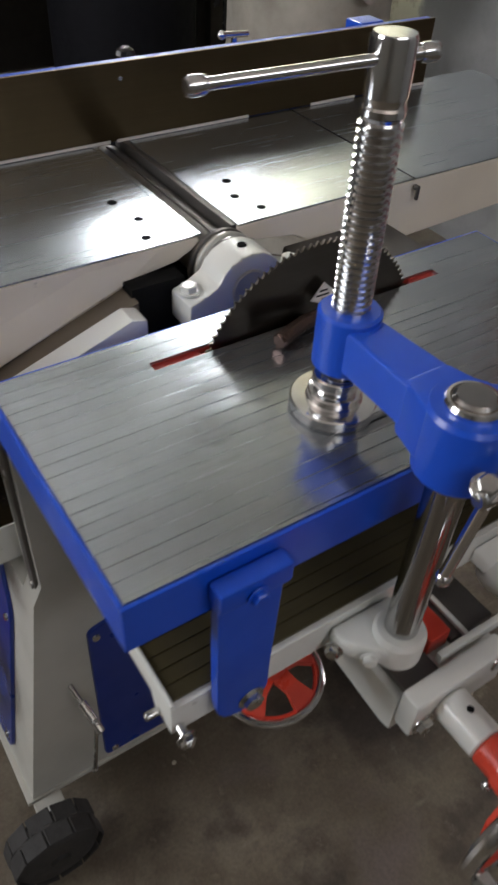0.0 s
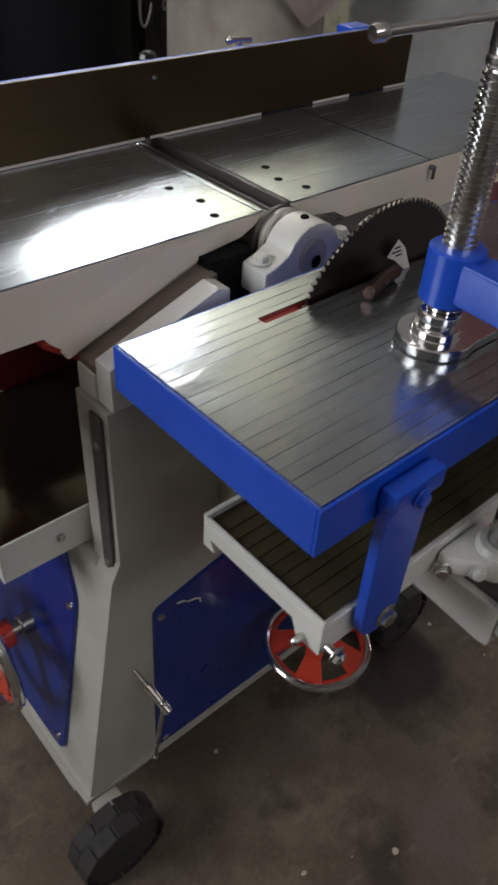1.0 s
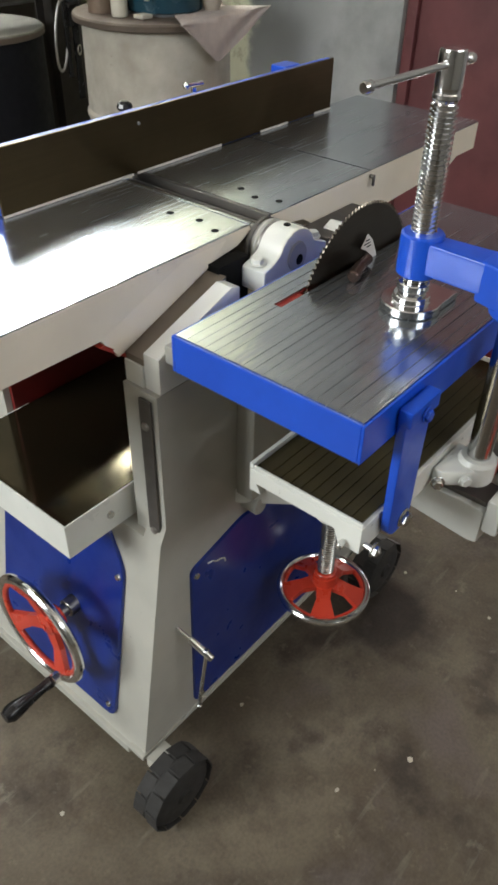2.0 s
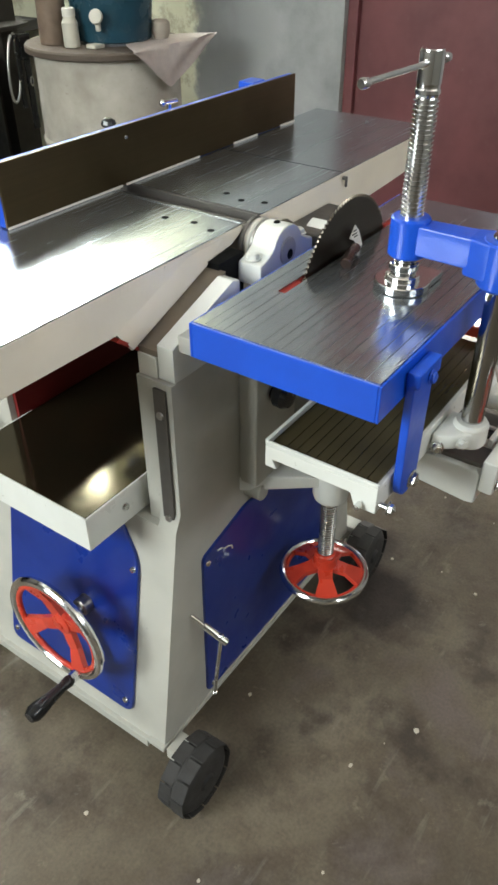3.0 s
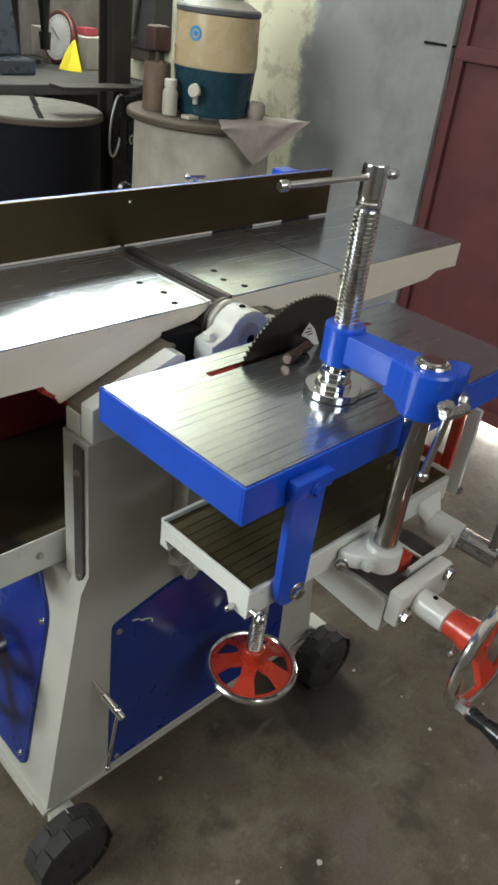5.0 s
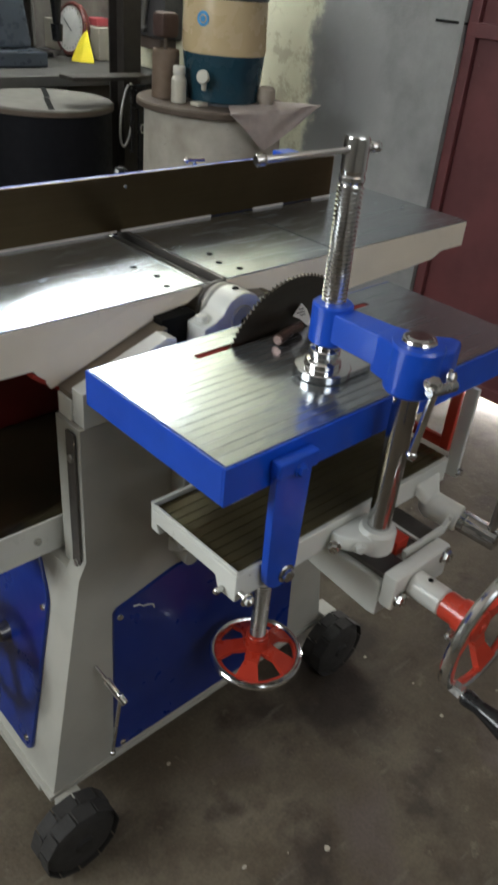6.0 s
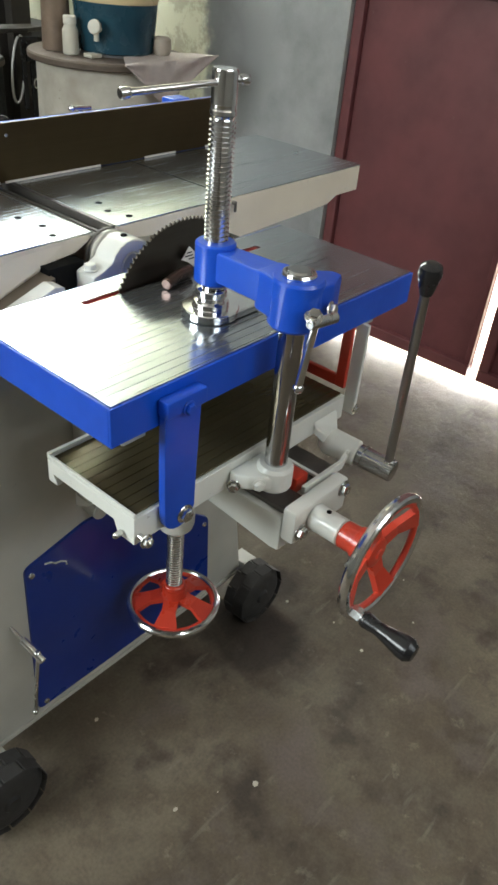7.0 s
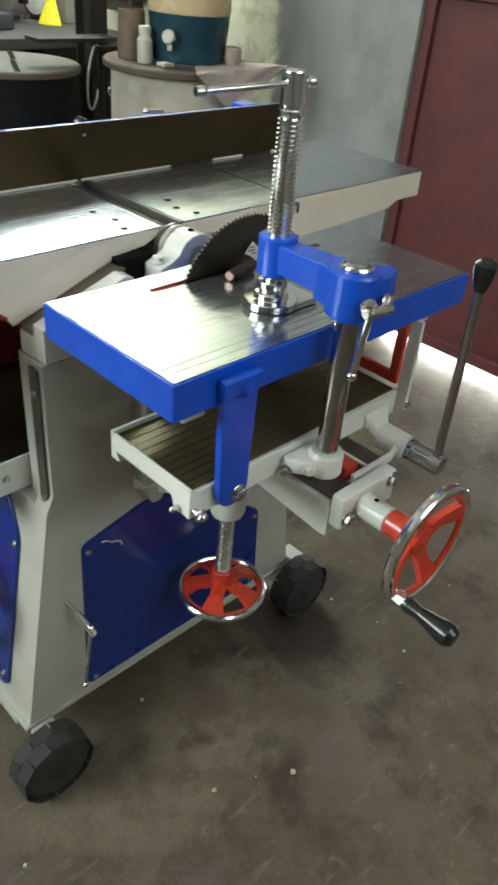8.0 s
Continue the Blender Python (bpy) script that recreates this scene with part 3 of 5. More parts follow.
def panel(name, corners, out, bolts, text):
    """A blue cover plate on a face: corners of its outer face, pushed inward by its thickness."""
    o = Vector(out)
    pts = [Vector(c) for c in corners]
    bm = bmesh.new()
    outer = [bm.verts.new(p + o * 0.006) for p in pts]
    inner = [bm.verts.new(p + o * 0.0006) for p in pts]
    bm.faces.new(outer)
    bm.faces.new(inner[::-1])
    n = len(pts)
    for i in range(n):
        bm.faces.new((outer[i], inner[i], inner[(i + 1) % n], outer[(i + 1) % n]))
    bmesh.ops.recalc_face_normals(bm, faces=bm.faces)
    bmesh.ops.bevel(bm, geom=[e for e in bm.edges if e.verts[0] in outer and e.verts[1] in outer], offset=0.0025, segments=2, profile=0.5, affect="EDGES")
    p = part(name, bm, SHADED_BLUE, machine, text)
    for b in bolts:
        part("panel_screw", lathe([(0, 0), (0.0055, 0), (0.0045, 0.0025), (0, 0.0035)], Vector(b) + o * 0.006, o, 12), ZINC, p)
    return p


def rounded(pts, r=0.022, n=4):
    """Rounds the corners of a closed outline of 3D points."""
    out = []
    pts = [Vector(p) for p in pts]
    for i, p in enumerate(pts):
        a, b = pts[i - 1], pts[(i + 1) % len(pts)]
        s, e = p + (a - p).normalized() * r, p + (b - p).normalized() * r
        for k in range(n + 1):
            t = k / n
            out.append((1 - t) ** 2 * s + 2 * t * (1 - t) * p + t * t * e)
    return out


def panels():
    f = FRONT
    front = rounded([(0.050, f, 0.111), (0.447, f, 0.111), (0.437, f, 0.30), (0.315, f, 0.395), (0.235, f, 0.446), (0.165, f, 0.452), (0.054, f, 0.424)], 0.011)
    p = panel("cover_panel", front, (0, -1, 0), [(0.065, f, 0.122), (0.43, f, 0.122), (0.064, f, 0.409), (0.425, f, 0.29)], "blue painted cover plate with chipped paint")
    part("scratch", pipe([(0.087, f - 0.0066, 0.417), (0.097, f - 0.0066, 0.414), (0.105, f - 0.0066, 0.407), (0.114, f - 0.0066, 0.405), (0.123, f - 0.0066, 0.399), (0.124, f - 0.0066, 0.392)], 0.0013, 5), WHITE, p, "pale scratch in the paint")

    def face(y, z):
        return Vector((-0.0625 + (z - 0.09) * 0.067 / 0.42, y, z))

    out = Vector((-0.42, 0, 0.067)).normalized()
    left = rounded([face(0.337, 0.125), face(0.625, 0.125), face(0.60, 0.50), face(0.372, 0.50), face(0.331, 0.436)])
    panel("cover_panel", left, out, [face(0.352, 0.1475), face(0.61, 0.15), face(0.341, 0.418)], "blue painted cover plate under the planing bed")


def caster(x, y, s):
    """A fat rubber wheel on a stub axle; s is the side of the machine it stands out on (-1 front, 1 back)."""
    R, w = 0.062, 0.05
    prof = [(0.02, 0.0), (R - 0.02, 0.0), (R - 0.01, 0.003), (R - 0.002, 0.010), (R, 0.018), (R, w - 0.018), (R - 0.002, w - 0.010), (R - 0.01, w - 0.003), (R - 0.02, w), (0.02, w)]
    tyre = part("wheel", lathe(prof, (x, y - w / 2, R), (0, 1, 0), 40), RUBBER, machine, "worn grey rubber wheel")
    lugs = bmesh.new()
    for k in range(11):
        a = 2 * math.pi * (k + 0.5) / 11
        for off in (-0.013, 0.013):
            a2 = a + (0.28 if off > 0 else 0)
            m = Matrix.Translation((x + (R - 0.001) * math.cos(a2), y + off, R + (R - 0.001) * math.sin(a2))) @ Matrix.Rotation(-a2, 4, "Y")
            bmesh.ops.create_cube(lugs, size=1.0, matrix=m @ Matrix.Diagonal((0.0022, 0.0235, 0.0335, 1)))
    bmesh.ops.bevel(lugs, geom=lugs.edges, offset=0.001, segments=1, affect="EDGES")
    part("tread", lugs, RUBBER, tyre)
    part("hub", lathe([(0, 0), (0.012, 0), (0.016, 0.004), (R - 0.023, 0.006), (R - 0.021, 0.009), (R - 0.021, w + 0.002), (0.016, w + 0.004), (0, w + 0.006)], (x, y - w / 2 - 0.004, R), (0, 1, 0), 32), RUBBERD, tyre, "dark hub disc")
    part("axle", rod((x, y + 0.024 * -s, R), (x, y + 0.034 * -s, R), 0.008), RAW, tyre)
    y2 = FRONT - 0.005 if s < 0 else BACK + 0.021
    y1 = y + s * -0.027
    foot = join(box(x - 0.006, x + 0.034, min(y1, y2), max(y1, y2), 0.068, 0.0925, 0.002), box(x - 0.006, x + 0.034, min(y1, y1 - s * 0.006), max(y1, y1 - s * 0.006), R - 0.02, 0.068, 0.001))
    part("wheel_bracket", foot, GREY, machine)


def handwheel(name, centre, axis, R, spokes, crank=None, phase=0.0, dish=0.02, text="", wide=1.0):
    """Chromed rim, red spider and an optional crank; axis points from the wheel's face outward."""
    c, d = Vector(centre), Vector(axis).normalized()
    t = R * 0.076
    w = part(name, ring(c, d, R - t, t, 64, 1.1), CHROME, machine, text)
    q = Vector((0, 0, 1)).rotation_difference(d)
    pieces = [ring(c, d, R - 2.25 * t, t * 0.62, 64, 1.0)]
    hub0 = c - d * dish
    pieces.append(lathe([(0, -0.02), (0.019, -0.02), (0.021, 0.0), (0.018, 0.007), (0.012, 0.009), (0, 0.009)], hub0, d, 28))
    for k in range(spokes):
        a = phase + 2 * math.pi * k / spokes
        u = q @ Vector((math.cos(a), math.sin(a), 0))
        v = d.cross(u)
        r0, r1 = 0.012, R - 2.3 * t
        w0, w1, th = R * 0.125 * wide, R * 0.185 * wide, 0.0045
        pts = []
        for r, ww, lift in ((r0, w0, -dish), ((r0 + r1) / 2, w0 * 0.85, -dish * 0.75), (r1, w1, 0.0)):
            for sv in (-1, 1):
                for sd in (-1, 1):
                    pts.append((c + u * r + v * sv * ww + d * (lift + sd * th), r))
        near = [p for p, r in pts if r < r1 * 0.9]
        far = [p for p, r in pts if r > r0 * 1.5]
        part("spoke", join(hull(near), hull(far)), RED, w, "orange-red painted spoke")
    part("spider", join(*pieces), RED, w, "orange-red painted hub and inner ring")
    part("hub_nut", lathe([(0, 0), (0.007, 0), (0.006, 0.002), (0, 0.0025)], hub0 + d * 0.0088, d, 16), RED, w)
    if crank:
        r, a, lean, n = crank
        u = q @ Vector((math.cos(a), math.sin(a), 0))
        p0 = c + u * r
        dd = (d + Vector(lean)).normalized()
        part("crank_stem", join(rod(p0 - d * 0.008, p0 + dd * 0.022, 0.0055), lathe([(0, 0), (0.0085, 0), (0.0085, 0.012), (0, 0.012)], p0 + dd * 0.006, dd, 6)), CHROME, w)
        part("crank_grip", lathe([(0, 0), (0.0085, 0), (0.0095, 0.004), (0.0078, 0.018), (0.0095, n * 0.45), (0.0135, n * 0.75), (0.0135, n * 0.88), (0.009, n * 0.98), (0, n)], p0 + dd * 0.02, dd, 24), BAKELITE, w, "black plastic grip")
    return w


body()
panels()
for px, py, side in ((-0.058, 0.214, -1), (0.545, 0.226, -1), (-0.064, 0.765, 1), (0.527, 0.765, 1)):
    caster(px, py, side)

handwheel("handwheel", (-0.099, 0.436, 0.306), (-1, 0, 0), 0.0965, 4, (0.083, math.radians(206), (0, 0.0, 0.03), 0.085), 0.5, 0.016, "bed handwheel with chrome rim and red spokes")
part("wheel_shaft", rod((-0.090, 0.436, 0.306), (-0.02, 0.436, 0.306), 0.010), RAW, machine)
part("shaft_boss", rod((-0.050, 0.436, 0.306), (-0.03, 0.436, 0.306), 0.015), RAW, machine)


def jointer():
    """Infeed and outfeed castings, each a deep wedge with a ground steel top."""
    for name, o, x0, x1 in (
        ("infeed_table", [(-0.345, 0.8556), (0.2385, 0.8556), (0.2425, 0.849), (0.215, 0.836), (0.17, 0.830), (0.030, 0.765), (-0.008, 0.800), (-0.345, 0.804)], -0.345, 0.2425),
        ("outfeed_table", [(0.853, 0.8556), (0.281, 0.8556), (0.277, 0.849), (0.305, 0.836), (0.35, 0.830), (0.465, 0.765), (0.49, 0.788), (0.70, 0.797), (0.765, 0.801), (0.79, 0.812), (0.853, 0.812)], 0.277, 0.853),
    ):
        t = part(name, prism(o, 0.3245, 0.576, "y", 0.002), CREAM, machine, "cream painted casting with a ground steel top")
        if x0 < 0:
            flank = [(0.012, 0.3205, 0.7745), (0.160, 0.3205, 0.831), (-0.012, 0.325, 0.805), (0.120, 0.325, 0.852), (0.20, 0.325, 0.8535), (0.20, 0.325, 0.839), (0.012, 0.325, 0.772), (0.162, 0.325, 0.829)]
            part("dovetail_flank", hull(flank, 0.0008), CREAM, t)
            part("table_top", box(x0, x1 - 0.006, 0.3255, 0.575, 0.8558, 0.8575, 0), JOINT, t, "ground steel top with scratches")
        else:
            part("table_top", box(x0 + 0.006, 0.5075, 0.3255, 0.575, 0.8558, 0.8575, 0), JOINT, t, "ground steel top with scratches")
            part("table_top", box(0.51, x1, 0.3255, 0.575, 0.8558, 0.8575, 0), JOINT, t, "ground steel top with scratches")
            part("joint_seam", box(0.5079, 0.5096, 0.326, 0.5745, 0.8554, 0.8567, 0), HOLE, t, "dark seam across the table")
            part("joint_pin", join(rod((0.509, 0.324, 0.849), (0.509, 0.317, 0.849), 0.003), rod((0.509, 0.3175, 0.852), (0.509, 0.3175, 0.836), 0.0022)), DULL, t)
        lip = box(x1 - 0.006, x1, 0.3255, 0.575, 0.856, 0.8583, 0.0006) if x0 < 0 else box(x0 - 0.0025, x0 + 0.004, 0.3255, 0.575, 0.8455, 0.8583, 0.0006)
        part("lip_plate", lip, JOINT if x0 < 0 else DULL, t, "steel lip at the cutter gap")
        holes = [(0.1944, 0.3427), (0.2051, 0.3782), (0.1977, 0.4215)] if x0 < 0 else [(0.3224, 0.3455), (0.312, 0.378), (0.324, 0.4125)]
        for hx, hy in holes:
            part("screw_hole", lathe([(0, 0), (0.0046, 0), (0.0046, 0.0006), (0, 0.0007)], (hx, hy, 0.8573), (0, 0, 1), 16), HOLE, t, "dark countersunk screw")
    block = part("cutter_block", rod((0.26, 0.325, 0.8255), (0.26, 0.572, 0.8255), 0.025), CUTTER, machine, "steel cutter block with knives")
    for a in (0.6, 2.7, 4.8):
        part("knife", box(0.2585, 0.2615, 0.327, 0.565, 0.848, 0.852, 0.0005) if a == 0.6 else box(0.2585 + 0.02 * math.cos(a), 0.2615 + 0.02 * math.cos(a), 0.327, 0.565, 0.8275 + 0.02 * math.sin(a), 0.8315 + 0.02 * math.sin(a), 0.0005), DULL, block)
    # bearing housing in front of the block
    prof = [(0.196, 0.7975), (0.324, 0.7975), (0.324, 0.8255), (0.308, 0.8305)]
    prof += [(0.26 + 0.036 * math.cos(a), 0.8275 + 0.034 * math.sin(a)) for a in [k * math.pi / 10 for k in range(1, 10)]]
    prof += [(0.212, 0.8305), (0.196, 0.8255)]
    h = part("bearing_housing", prism(prof, 0.2655, 0.302, "y", 0.003), WHITE, machine, "off-white painted bearing housing")
    part("bearing_collar", rod((0.26, 0.3025, 0.8275), (0.26, 0.324, 0.8275), 0.032), RAW, h, "bare steel collar")
    part("dust_ring", ring((0.26, 0.310, 0.8275), (0, 1, 0), 0.03, 0.004), GREY, h)
    # dark disc painted in for the shadow gap round the collar
    part("gap_disc", rod((0.26, 0.3165, 0.8255), (0.26, 0.324, 0.8255), 0.0352), DULL, h, "dark disc standing in for the shaded gap")
    for bx in (0.205, 0.315):
        part("cap_bolt", hexbolt((bx, 0.284, 0.8295), (0, 0, 1), 0.008, 0.006), WHITE, h)
    part("oil_hole", rod((0.26, 0.284, 0.8595), (0.26, 0.284, 0.863), 0.0045), HOLE, h)
    part("bearing_end", rod((0.258, 0.2632, 0.8275), (0.258, 0.268, 0.8275), 0.0185), GREY, h, "dull grey bearing end cap")
    part("shaft_bore", rod((0.261, 0.2626, 0.8225), (0.261, 0.266, 0.8225), 0.0072), HOLE, h, "small dark shaft bore")
    # added black plate: hides the red inside, as shade under the cutter
    part("throat_shade", box(0.205, 0.315, 0.3265, 0.574, 0.788, 0.7985, 0), HOLE, machine, "black plate painted in for the shade under the cutter block")
    # added dark block that fills the gap right of the bearing
    part("gap_block", box(0.335, 0.466, 0.25, 0.3235, 0.7945, 0.823, 0.004), DULL, machine, "dark block filling the gap behind the saw table")


def fence():
    f = part("fence", join(box(0.046, 0.7355, 0.5555, 0.5597, 0.8588, 0.9405, 0.0008)), FENCE, machine, "tall dark oiled steel fence with a blue back")
    part("fence_back", box(0.0465, 0.735, 0.56, 0.5715, 0.8588, 0.9395, 0.002), BLUE, f, "blue painted fence casting")
    for x0, x1, z1 in ((0.305, 0.335, 0.89), (0.462, 0.49, 0.885)):
        part("fence_arm", box(x0, x1, 0.572, 0.665, 0.8588, z1, 0.003), BLUE, f, "blue fence carriage arm")
    part("fence_arm", box(0.622, 0.662, 0.572, 0.604, 0.8588, 0.9405, 0.003), BLUE, f, "blue fence carriage arm")
    part("fence_arm", box(0.0475, 0.112, 0.572, 0.661, 0.835, 0.8905, 0.002), BLUE, f, "blue painted fence carriage arm")
    # white strips stand in for light that shows through gaps under the fence
    for x0, x1 in ((0.046, 0.26), (0.268, 0.444), (0.539, 0.611), (0.686, 0.735)):
        part("gap_light_strip", box(x0, x1, 0.5537, 0.5553, 0.8579, 0.8612, 0.0004), PAPER, f, "pale strip painted for the light showing under the fence")
    part("clamp_lever", join(rod((0.475, 0.64, 0.884), (0.475, 0.64, 0.924), 0.004), rod((0.455, 0.636, 0.929), (0.497, 0.642, 0.925), 0.004), ball((0.454, 0.636, 0.929), 0.0055)), CHROME, f, "chrome clamp lever")
    part("clamp_knob", join(rod((0.32, 0.63, 0.889), (0.32, 0.63, 0.92), 0.005), lathe([(0, 0), (0.010, 0), (0.012, 0.004), (0.010, 0.009), (0.005, 0.012), (0, 0.012)], (0.32, 0.63, 0.92), (0, 0, 1), 10)), BAKELITE, f, "black knob")
    part("fence_screw", lathe([(0, 0), (0.003, 0), (0.0024, 0.0012), (0, 0.0014)], (0.277, 0.5555, 0.924), (0, -1, 0), 10), ZINC, f)


def planing_bed():
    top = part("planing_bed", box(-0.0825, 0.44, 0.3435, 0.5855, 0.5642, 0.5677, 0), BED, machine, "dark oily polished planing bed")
    rim = join(
        box(-0.0855, -0.0827, 0.3405, 0.5885, 0.5126, 0.5674, 0.001),
        box(-0.0827, 0.44, 0.3405, 0.3433, 0.5126, 0.5674, 0.001),
        box(-0.0827, 0.048, 0.5857, 0.5885, 0.5126, 0.5674, 0.001),
        box(-0.0827, 0.44, 0.3433, 0.5857, 0.55, 0.564, 0),
    )
    part("bed_rim", rim, WHITE, top, "off-white painted rim")
    part("bed_screw", lathe([(0, 0), (0.006, 0), (0.005, 0.003), (0, 0.004)], (-0.015, 0.3405, 0.54), (0, -1, 0), 12), ZINC, top)
    part("lock_screw", join(rod((0.016, 0.645, 0.572), (-0.05, 0.645, 0.572), 0.005), rod((0.004, 0.645, 0.572), (-0.008, 0.645, 0.572), 0.009)), ZINC, machine)
    part("lock_knob", lathe([(0, 0), (0.012, 0.002), (0.014, 0.012), (0.011, 0.026), (0, 0.03)], (-0.045, 0.645, 0.572), (-1, 0, 0), 16), BAKELITE, machine)
    part("lock_knob", lathe([(0, 0), (0.010, 0), (0.012, 0.006), (0.018, 0.008), (0.019, 0.02), (0.015, 0.028), (0, 0.03)], (0.19, FRONT - 0.033, 0.653), (0, -1, 0), 20), BAKELITE, machine)
    part("screw_column", rod((0.2, 0.455, 0.096), (0.2, 0.455, 0.549), 0.03), DULL, machine)


jointer()
fence()
planing_bed()


# ---- saw table ----
BLADE_C, BLADE_R = (0.267, 0.184, 0.7975), 0.1135


def saw():
    slot0, slot1, y0, y1 = 0.116, 0.408, 0.179, 0.189
    top = plate([0.0034, slot0, slot1, 0.5016], [0.0034, y0, y1, 0.2216], [(1, 1)], 0.834, 0.8445)
    t = part("saw_table", top, TABLE, machine, "machined steel saw table with planing lines")
    apron = join(
        box(0.0, 0.505, 0.0, 0.0034, 0.8025, 0.8435, 0.001),
        box(0.0, 0.505, 0.2216, 0.225, 0.8025, 0.8435, 0.001),
        box(0.0, 0.0034, 0.0034, 0.2216, 0.8025, 0.8435, 0.001),
        box(0.5016, 0.505, 0.0034, 0.2216, 0.8025, 0.8435, 0.001),
        box(0.0034, 0.5016, 0.0034, y0 - 0.004, 0.826, 0.8335, 0),
        box(0.0034, 0.5016, y1 + 0.004, 0.2216, 0.826, 0.8335, 0),
    )
    part("apron", apron, BLUE, t, "blue painted table edge")
    lining = join(box(slot0, slot1, y0 + 0.0001, y0 + 0.0009, 0.804, 0.8425, 0), box(slot0, slot1, y1 - 0.0008, y1 - 0.0001, 0.804, 0.8425, 0), box(slot0, 0.158, y0 + 0.0009, y1 - 0.0008, 0.804, 0.8415, 0), box(0.379, slot1, y0 + 0.0009, y1 - 0.0008, 0.804, 0.8415, 0))
    part("slot_lining", lining, SLOTRED, t, "red painted blade slot")
    for bx in (0.03, 0.43):
        part("table_bracket", box(bx, bx + 0.03, 0.02, 0.268, 0.78, 0.802, 0.002), GREY, t)
    # blade with raked teeth
    n, cx, cz = 110, BLADE_C[0], BLADE_C[2]
    outline = []
    for k in range(n):
        a = -2 * math.pi * k / n
        for da, r in ((0.0, BLADE_R), (-0.008, BLADE_R - 0.0008), (-0.02, BLADE_R - 0.0042), (-0.044, BLADE_R - 0.003)):
            outline.append((cx + r * math.cos(a + da), cz + r * math.sin(a + da)))
    b = part("saw_blade", prism(outline, BLADE_C[1] - 0.0011, BLADE_C[1] + 0.0011, "y"), BLADE, machine, "dark steel circular saw blade with fine teeth")
    part("arbor_flange", rod((cx, BLADE_C[1] - 0.012, cz), (cx, BLADE_C[1] - 0.0012, cz), 0.034), RAW, b)
    part("arbor", rod((cx, 0.14, cz), (cx, 0.2645, cz), 0.012), RAW, b)
    # strap that hangs from the apron
    o = [(0.056, 0.832), (0.105, 0.832), (0.1025, 0.76), (0.1, 0.69)]
    o += [(0.079 + 0.021 * math.cos(a), 0.69 + 0.02 * math.sin(a)) for a in [-k * math.pi / 8 for k in range(0, 9)]]
    o += [(0.0565, 0.76)]
    s = part("hanging_strap", join(prism(o, -0.0105, -0.0008, "y", 0.0018), box(0.054, 0.107, -0.016, -0.0008, 0.816, 0.8345, 0.003)), BLUE, machine, "blue painted strap under the table edge")
    part("strap_bolt", hexbolt((0.080, -0.0165, 0.821), (0, -1, 0), 0.006, 0.004), BLUE, s)
    part("strap_bolt", join(hexbolt((0.086, -0.0105, 0.685), (0, -1, 0), 0.008, 0.006), rod((0.086, -0.0105, 0.685), (0.086, 0.012, 0.685), 0.005)), ZINC, s, "zinc hexagon bolt")


saw()


